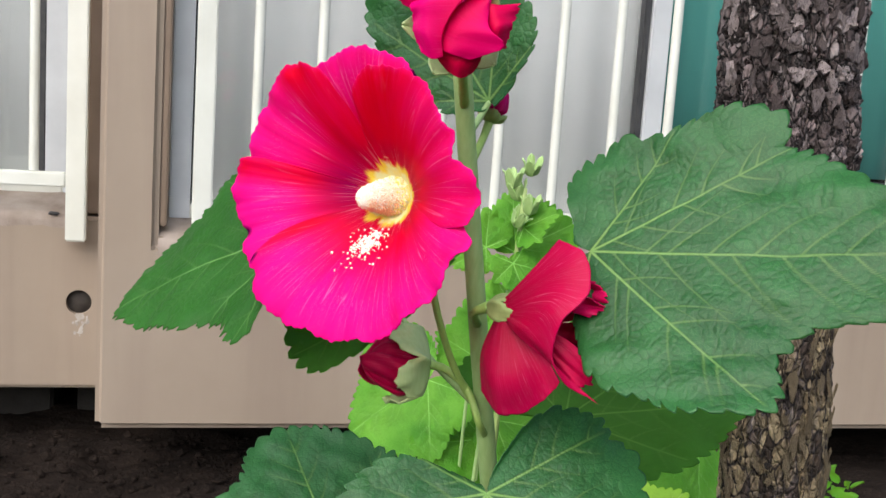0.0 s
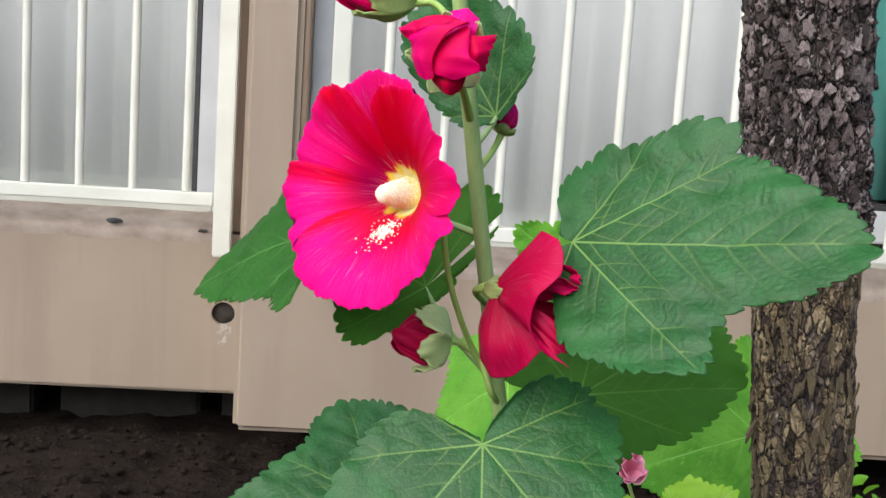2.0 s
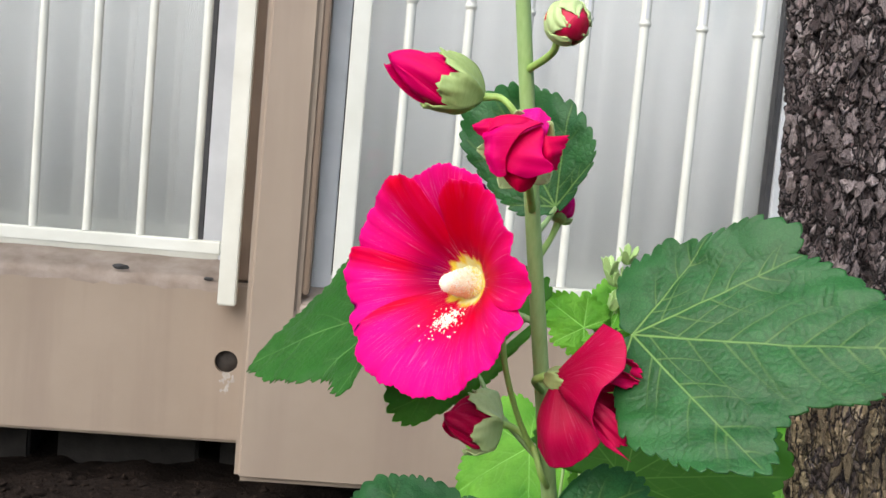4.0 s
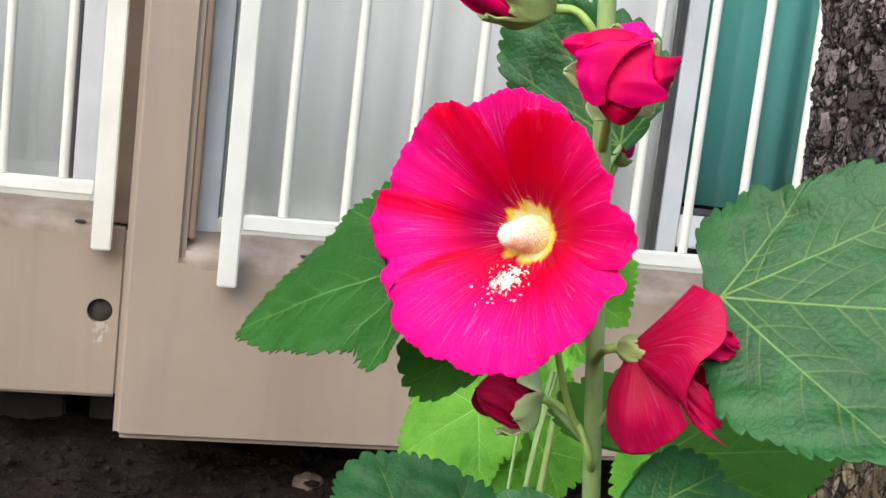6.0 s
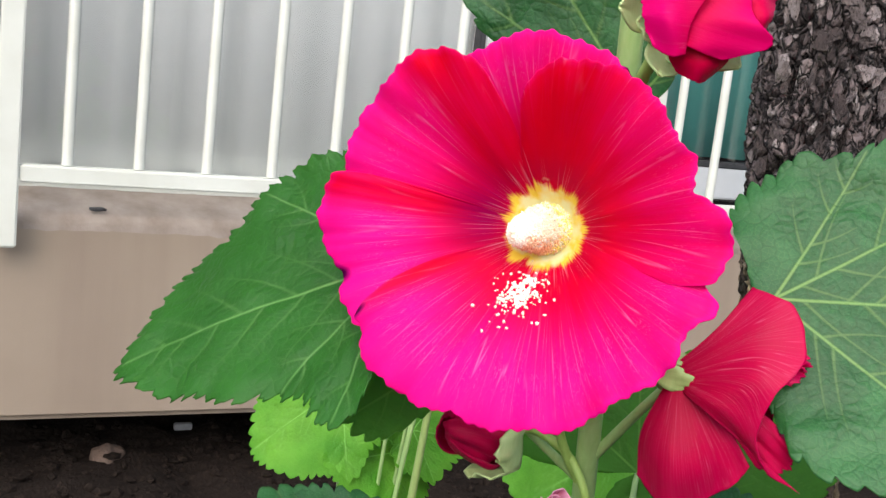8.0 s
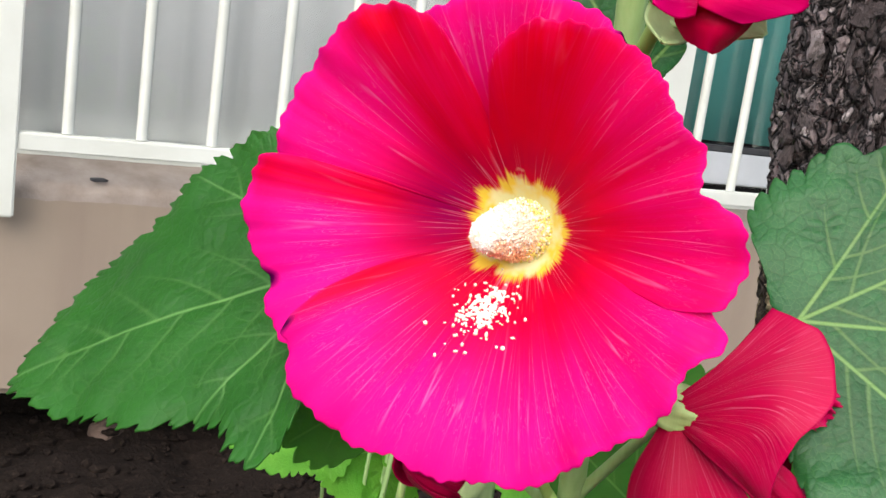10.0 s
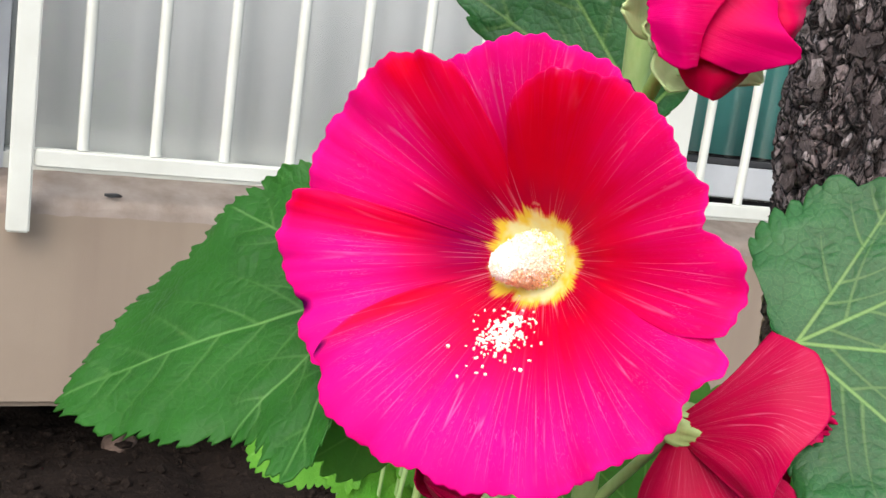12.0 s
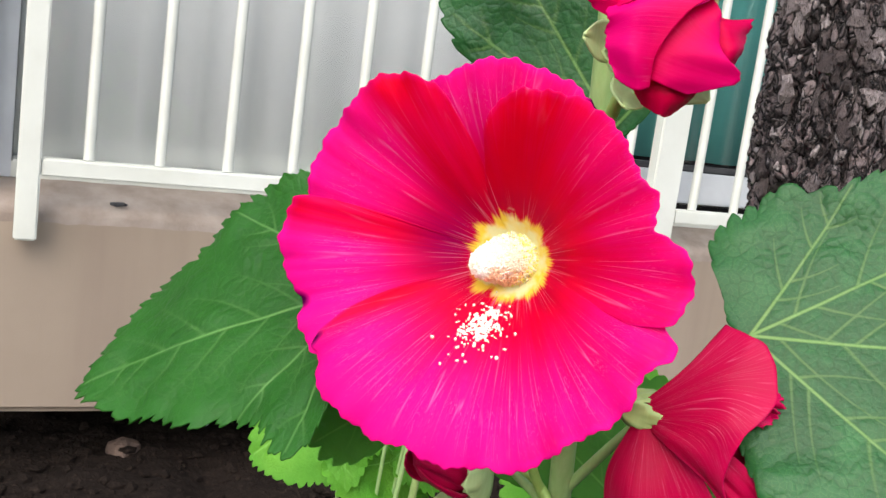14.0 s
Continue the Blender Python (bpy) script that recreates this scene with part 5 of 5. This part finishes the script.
def half_open_flower():
    """The half open flower below the top buds: five irregular folded petals, pale sepal tips between them."""
    c = np.array([-0.5735, 0.2560, 0.9040])
    view = unit((-0.33, -0.94, 0.10))
    right = unit((0.943, -0.331, 0.0))
    up = np.cross(view, right) * -1
    if up[2] < 0:
        up = -up
    axes = np.array([right, up, view])
    k = 0.00092
    cup = sepal_cup("half_open_flower", hollyhock, c - view * 0.017, view, 0.0125, 0.012, 5, CALYX_PALE, "half open crimson flower with folded pointed petals", 0.1, 0.5)
    tube("flower_stalk", [c - view * 0.016, c - view * 0.022 + np.array([0, 0.003, -0.006]), stem_at(0.872)], [0.003, 0.0020, 0.0024], STALK, cup, "short green flower stalk", 14, 10)
    for turn, long in ((100, 21.5), (48, 22), (182, 23), (248, 21.5), (318, 22)):
        ca, sa = math.cos(radians(turn)), math.sin(radians(turn))
        row = lambda r, w, z: [(r * ca + w * sa, r * sa - w * ca, z), (r * ca, r * sa, z - 0.6), (r * ca - w * sa, r * sa + w * ca, z)]
        folded("sepal", cup, CALYX_PALE, c, axes, [row(9, 6, -11), row(17, 6, -6), row(long, 0.8, 0)], k, 0.0004, 4, turn, 14, 14)
    # the petals, from the back to the front
    folded("petal", cup, PETAL, c, axes, [[(-6, 8, -4), (3, 9, -3), (12, 8, -4)], [(-6, 15, -3), (4, 16, 0), (13, 13, -2)], [(-4, 21, -5), (6, 23.5, -3), (13, 19, -4)]], k, 0.0010, 4, 2, bright=1.3)
    folded("petal", cup, PETAL_ROSY, c, axes, [[(-5, -6, 2), (4, -7, 6), (12, -6, 4)], [(-7, -13, 2), (3, -15, 7), (11, -13, 4)], [(-3, -18, -1), (3, -21, 2), (8, -18, 0)]], k, 0.0006, 4, 5, bright=0.2)
    folded("petal", cup, PETAL_ROSY, c, axes, [[(9, 11, 5), (9, 2, 7), (10, -9, 6)], [(15, 8, 9), (17, 0, 11), (16, -9, 7)], [(25, 10, 3), (22.5, 1, 4), (20, -8, 2)]], k, 0.0009, 4, 3, bright=0.35, torn=0.08)
    folded("petal", cup, PETAL_ROSY, c, axes, [[(12, 14, 12), (3, 8, 14.5), (-4, -4, 13), (-4, -14, 9)], [(-5, 15, 11), (-10, 7, 14), (-11, -4, 12), (-8, -15, 8)], [(-20, 9, 4), (-18, 3, 7), (-17, -4, 6), (-13.5, -12, 4)]], k, 0.0013, 4, 7, bright=1.0, torn=0.05)
    folded("petal", cup, PETAL_ROSY, c, axes, [[(-8, 1, 6), (-8, 8, 9), (-6, 15, 6)], [(-16, 4, 7), (-17, 9.5, 9), (-15, 15, 6)], [(-22, 6.5, 5), (-25, 10.5, 5), (-21, 14.5, 2)]], k, 0.0010, 3, 12, bright=0.5, torn=0.06)
    folded("petal", cup, PETAL_ROSY, c, axes, [[(-19, 9, 5), (-13, 14, 8), (-2, 16.5, 9), (12, 14, 8)], [(-18, 10, 7), (-12, 15, 11), (-1, 16.5, 12), (11, 13.5, 10)], [(-16, 7, 9), (-10, 10, 13.5), (0, 12, 13), (10, 12.5, 11)]], k, 0.0010, 3, 9, bright=0.4)
    folded("petal", cup, PETAL_ROSY, c, axes, [[(11, 13, 8), (0, 6, 9.5), (-6, -3, 9), (-5, -11, 8)], [(13, 9, 11), (6, 1, 12.5), (2, -6, 12), (0, -13, 10)], [(13, 6, 10), (14, -2, 13), (20.5, -9, 13), (7, -14.5, 10)]], k, 0.0007, 4, 4, bright=0.6)


half_open_flower()


def round_bud(c, radius, axis, stalk, label):
    """A nearly closed bud: five broad sepals round a red ball, open in a small star."""
    u = unit(axis)
    side = unit(np.cross(u, (0.3, 0.2, 0.93)))
    other = np.cross(u, side)
    ball = tube("bud", [np.array(c) - u * radius * 0.9, np.array(c) - u * radius * 0.4, np.array(c) + u * radius * 0.2, np.array(c) + u * radius * 0.95], [radius * 0.5, radius * 0.95, radius * 0.95, radius * 0.55], PETAL_FOLDED, hollyhock, label, 30, 30, 0.05)
    for k in range(5):
        f = np.linspace(0, 1, 30)[:, None]
        y = np.linspace(-1, 1, 22)[None]
        th = math.pi - (math.pi - 0.42 - 0.22 * (k % 2)) * f
        w = radians(37.5) * np.clip((th - 0.4) / 0.95, 0.03, 1) ** 0.7 * (1 + 0.08 * np.sin(17 * th + k))
        a = 2 * np.pi * k / 5 + 0.35 + w * y
        r = radius * (1.0 + 0.035 * np.sin(9 * th + 5 * y + k) + 0.05 * np.clip(1.0 - th, 0, 1) + 0.02 * (k % 2))
        P = np.array(c) + (r * np.cos(th))[..., None] * u + (r * np.sin(th) * np.cos(a))[..., None] * side + (r * np.sin(th) * np.sin(a))[..., None] * other
        sheet("sepal", P, CALYX_PALE, ball, thick=0.0009)
    tube("flower_stalk", [np.array(c) - u * radius * 0.9] + [np.array(p) for p in stalk], [0.0024, 0.0018, 0.0020], STALK, ball, "thin green flower stalk", 16, 10)


twisted_bud(hollyhock, (-0.590, 0.3018, 0.9305), (-0.052, 0.004, 0.0150), 0.054, 0.0138, PETAL_ROSY, 0.5, "bud", [(-0.580, 0.300, 0.9305), (-0.5735, 0.297, 0.925), stem_at(0.913)], 0.9, "pink bud breaking out of its green cup")
twisted_bud(hollyhock, (-0.5565, 0.3520, 0.7470), (-0.040, 0.002, 0.001), 0.034, 0.0148, PETAL_DRY, 0.6, "bud", [(-0.5475, 0.349, 0.7455), (-0.538, 0.340, 0.738), (-0.533, 0.333, 0.724), stem_at(0.712)], 0.5, "wine red withered bud in a downy green cup", 1.14, 0.42, 0.62, 0.05)
round_bud((-0.5580, 0.2500, 0.9655), 0.0104, (0.42, -1.0, -0.35), [(-0.560, 0.268, 0.954), stem_at(0.945)], "round pale green bud with a red star opening")
twisted_bud(hollyhock, (-0.5350, 0.345, 0.868), (0.006, 0.0, 0.02), 0.017, 0.0060, PETAL, 0.35, "bud", [(-0.540, 0.338, 0.858), stem_at(0.846)], 0.6, "small pink bud behind the leaf")


# ---- young plants behind ----
def young_plant(name, label, root, leaves, spike=None, mat=LEAF_YOUNG):
    """A low clump: each leaf is (hub, ahead, normal, size in mm, seed)."""
    p = thing(name, label, "plant", root)
    for hub, ahead, normal, size, seed in leaves:
        k = size / 100
        rim = [(-165, 8), (-145, 30), (-120, 58), (-100, 70), (-85, 66), (-62, 84), (-45, 78), (-30, 84), (-12, 98), (0, 106), (12, 96), (32, 84), (45, 76), (62, 86), (85, 66), (100, 72), (120, 56), (145, 30), (165, 8)]
        rim = [(d + 3 * math.sin(seed + d), m * k * (1 + 0.08 * math.sin(seed * 3 + d * 0.05))) for d, m in rim]
        leaf_blade("leaf", p, mat, hub, ahead, normal, (-1.2, 0.3, -1.2), rim, [-125, -62, 0, 62, 125], (0.0085, 0.0052), 0.0026, seed, 360, 44,
            [np.array(hub) * 0.6 + np.array(root) * 0.4 + np.array([0, 0, 0.08]), root])
    if spike is not None:
        top = np.array(spike)
        tube("stem", [root, (np.array(root) + top) / 2 + np.array([0.01, 0, 0]), top], [0.005, 0.004, 0.002], CALYX, p, "thin pale stem with a spike of green buds", 24, 10)
        rng = random.Random(6)
        for k in range(5):
            q = top + np.array([rng.uniform(-0.010, 0.010), rng.uniform(-0.01, 0.01), 0.010 - 0.011 * k])
            sepal_cup("bud_cup", p, q, (rng.uniform(-0.6, 0.6), rng.uniform(-0.6, 0.1), 1), 0.0062, 0.017, 5, YOUNG_CALYX, "", 0.5, 0.0, 16, 0.6)
    return p


YOUNG_CALYX = stem_material("young_calyx_green", (0.28, 0.46, 0.14), (0.45, 0.6, 0.26))
young_plant("young_hollyhock", "young bright green hollyhock with a spike of closed buds", (-0.42, 0.86, 0.04), [
    ((-0.452, 0.83, 0.602), (-0.080, 0.004, -0.056), (-0.1, -0.75, 0.65), 90, 2),
    ((-0.395, 0.822, 0.545), (-0.085, -0.028, 0.004), (-0.1, -0.75, 0.55), 78, 4),
    ((-0.385, 0.82, 0.565), (0.72, -0.2, -0.1), (0.05, -0.75, 0.66), 58, 6),
    ((-0.40, 0.84, 0.62), (0.1, 0.3, 0.8), (-0.1, -0.9, 0.3), 62, 9),
    ((-0.395, 0.76, 0.74), (0.85, 0.1, 0.45), (0.0, -0.85, 0.4), 66, 12),
    ((-0.425, 0.75, 0.745), (-0.75, 0.1, 0.5), (-0.2, -0.85, 0.4), 44, 15),
    ((-0.405, 0.73, 0.735), (0.25, -0.4, -0.8), (0.1, -0.8, 0.5), 34, 17),
    ((-0.395, 0.74, 0.765), (0.7, -0.3, 0.4), (-0.2, -0.7, 0.6), 30, 19),
    ((-0.405, 0.735, 0.70), (-0.5, -0.4, -0.7), (-0.1, -0.8, 0.5), 36, 21),
], (-0.398, 0.735, 0.80))
young_plant("young_hollyhock", "bright green young hollyhock leaves beside the tree", (-0.16, 0.80, 0.04), [
    ((-0.232, 0.70, 0.595), (-0.139, -0.06, -0.013), (-0.15, -0.8, 0.55), 132, 3),
    ((-0.20, 0.74, 0.60), (0.75, -0.2, -0.2), (0.1, -0.8, 0.55), 80, 5),
    ((-0.22, 0.74, 0.62), (-0.75, 0.1, 0.3), (-0.1, -0.85, 0.45), 70, 8),
])
young_plant("young_hollyhock", "yellow green young leaves near the soil, bright light put into their colour", (-0.33, 0.62, 0.04), [
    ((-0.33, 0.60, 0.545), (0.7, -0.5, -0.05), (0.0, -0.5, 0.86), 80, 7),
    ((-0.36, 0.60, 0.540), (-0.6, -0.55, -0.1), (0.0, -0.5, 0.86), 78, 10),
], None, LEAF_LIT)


def small_rose_flower():
    base = np.array([-0.379, 0.60, 0.588])
    f = thing("small_flower", "small pale pink flower among the low leaves", "flower", tuple(base - np.array([0, 0, 0.03])))
    tube("flower_stalk", [base, base + np.array([0.02, 0.01, -0.1]), (-0.34, 0.62, 0.04)], [0.0016, 0.0016, 0.002], CALYX, f, "", 14, 8)
    for k in range(5):
        a = 2 * math.pi * k / 5
        out = np.array([math.cos(a), -0.25, math.sin(a)])
        petal("petal", f, PETAL_ROSE, base, out * 0.6 + np.array([0, -0.6, 0.4]), np.array([0, -0.6, 0.4]) - out * 0.5, 0.022, 0.012, 0.5, 0.1, 0.0015, 2, k, 0.6, 16, 18)


small_rose_flower()


def low_shrub(root, seed, count, spread, height):
    """A low bush of small oval leaves."""
    s = thing("low_shrub", "low shrub with small glossy bright green leaves", "shrub", root)
    rng = random.Random(seed)
    tips = []
    for k in range(9):
        tip = Vector(root) + Vector((rng.uniform(-1, 1) * spread, rng.uniform(-1, 0.6) * spread, height * rng.uniform(0.75, 1.05)))
        tube("branch", [root, (Vector(root) + tip) / 2 + Vector((rng.uniform(-0.02, 0.02), 0, 0.02)), tip], [0.003, 0.002, 0.001], STEM, s, "", 12, 7)
        tips.append(tip)
    verts, faces = [], []
    for tip in tips:
        for j in range(count):
            c = tip + Vector((rng.gauss(0, 0.02), rng.gauss(0, 0.02), rng.gauss(-0.01, 0.02)))
            d = Vector((rng.uniform(-1, 1), rng.uniform(-1, 0.4), rng.uniform(-0.1, 1))).normalized()
            w = d.cross(Vector((rng.uniform(-1, 1), rng.uniform(-1, 1), rng.uniform(0, 1)))).normalized()
            up = w.cross(d)
            L, W = rng.uniform(0.016, 0.026), rng.uniform(0.005, 0.008)
            i = len(verts)
            for t in (0, 0.25, 0.5, 0.75, 1):
                wd = W * math.sin(math.pi * min(t * 0.95 + 0.05, 1)) + 0.0003
                for y in (-1, 0, 1):
                    verts.append(c + d * L * t + w * wd * y + up * (0.003 * abs(y) - 0.004 * t * t))
            for r in range(4):
                for q in range(2):
                    a = i + 3 * r + q
                    faces.append((a, a + 1, a + 4, a + 3))
    me = bpy.data.meshes.new("leaf")
    me.from_pydata([tuple(v) for v in verts], [], faces)
    ob = link("leaf", me, LEAF_YOUNG, s, "small oval bright green leaves")
    tagged(ob, kind="stuff")
    return s


low_shrub((0.06, 1.02, 0.04), 5, 16, 0.07, 0.37)


# ---- small things on the soil ----
def stone(at, size, seed, name="stone", label="rough brown stone lying on the soil", mat=STONE):
    bm = bmesh.new()
    bmesh.ops.create_icosphere(bm, subdivisions=3, radius=1)
    for v in bm.verts:
        k = 1 + 0.28 * noise.noise(v.co * 1.3 + Vector((seed, 0, 0))) + 0.1 * noise.noise(v.co * 4 + Vector((0, seed, 0)))
        v.co = Vector([c * k * s for c, s in zip(v.co, size)]) + Vector(at)
    return tagged(part(name, bm, mat, smooth=False), label, "stone", "stones on the soil")


rock_rng = random.Random(12)
stone((-0.466, 2.06, 0.055), (0.034, 0.03, 0.026), 1)
for k in range(46):
    r = rock_rng.uniform(0.006, 0.016)
    x, y = rock_rng.uniform(-1.7, 0.4), rock_rng.uniform(1.55, 2.3)
    stone((x, y, 0.045 + r * 0.3), (r * rock_rng.uniform(0.9, 1.4), r, r * rock_rng.uniform(0.6, 0.9)), k + 3, "clod", "small clod of dark soil", SOIL)
# loose crumbs of soil
verts, faces = [], []
crumb_rng = random.Random(31)
seed_bm = bmesh.new()
bmesh.ops.create_icosphere(seed_bm, subdivisions=1, radius=1)
crumb = [v.co.copy() for v in seed_bm.verts]
crumb_faces = [[v.index for v in f.verts] for f in seed_bm.faces]
seed_bm.free()
for k in range(2600):
    x, y = crumb_rng.uniform(-1.75, 0.6), crumb_rng.uniform(1.35, 2.3)
    r = 0.0035 + 0.011 * crumb_rng.random() ** 3
    p = Vector((x, y, 0))
    z = 0.035 + 0.03 * noise.noise(p * 3) + 0.02 * noise.noise(p * 11) + 0.012 * abs(noise.noise(p * 34)) + 0.010 * noise.noise(p * 70)
    i = len(verts)
    sx, sy, sz = crumb_rng.uniform(0.8, 1.5), crumb_rng.uniform(0.8, 1.3), crumb_rng.uniform(0.5, 0.9)
    for c in crumb:
        q = c * (1 + 0.45 * noise.noise(c * 1.7 + Vector((k * 3.1, 0, 0))))
        verts.append((x + q.x * r * sx, y + q.y * r * sy, z + r * 0.25 + q.z * r * sz))
    faces += [[i + a for a in f] for f in crumb_faces]
me = bpy.data.meshes.new("soil_crumbs")
me.from_pydata(verts, [], faces)
tagged(link("soil_crumbs", me, SOIL, smooth=False), "loose crumbs of dark garden soil", "soil", kind="stuff")
foil = bmesh.new()
box(foil, (-0.310, 2.195, 0.052), (-0.272, 2.210, 0.066), 0.002)
tagged(part("foil_scrap", foil, FOIL), "crumpled scrap of silver foil on the soil", "litter")


# ---- bits of the wall: rust spots and flakes on the sills ----
def flake(at, size, seed):
    bm = bmesh.new()
    bmesh.ops.create_icosphere(bm, subdivisions=2, radius=1)
    for v in bm.verts:
        k = 1 + 0.5 * noise.noise(v.co * 2 + Vector((seed, 0, 0)))
        v.co = Vector([c * k * s for c, s in zip(v.co, size)]) + Vector(at)
    return tagged(part("paint_flake", bm, NEAR_BLACK), "dark flake of dirt on the sill", "dirt", "flakes on the sills")


flake((-1.185, 2.217, 0.574), (0.018, 0.006, 0.007), 1)
flake((-0.985, 2.217, 0.562), (0.012, 0.004, 0.004), 2)
flake((-0.525, 1.945, 0.566), (0.016, 0.006, 0.004), 3)
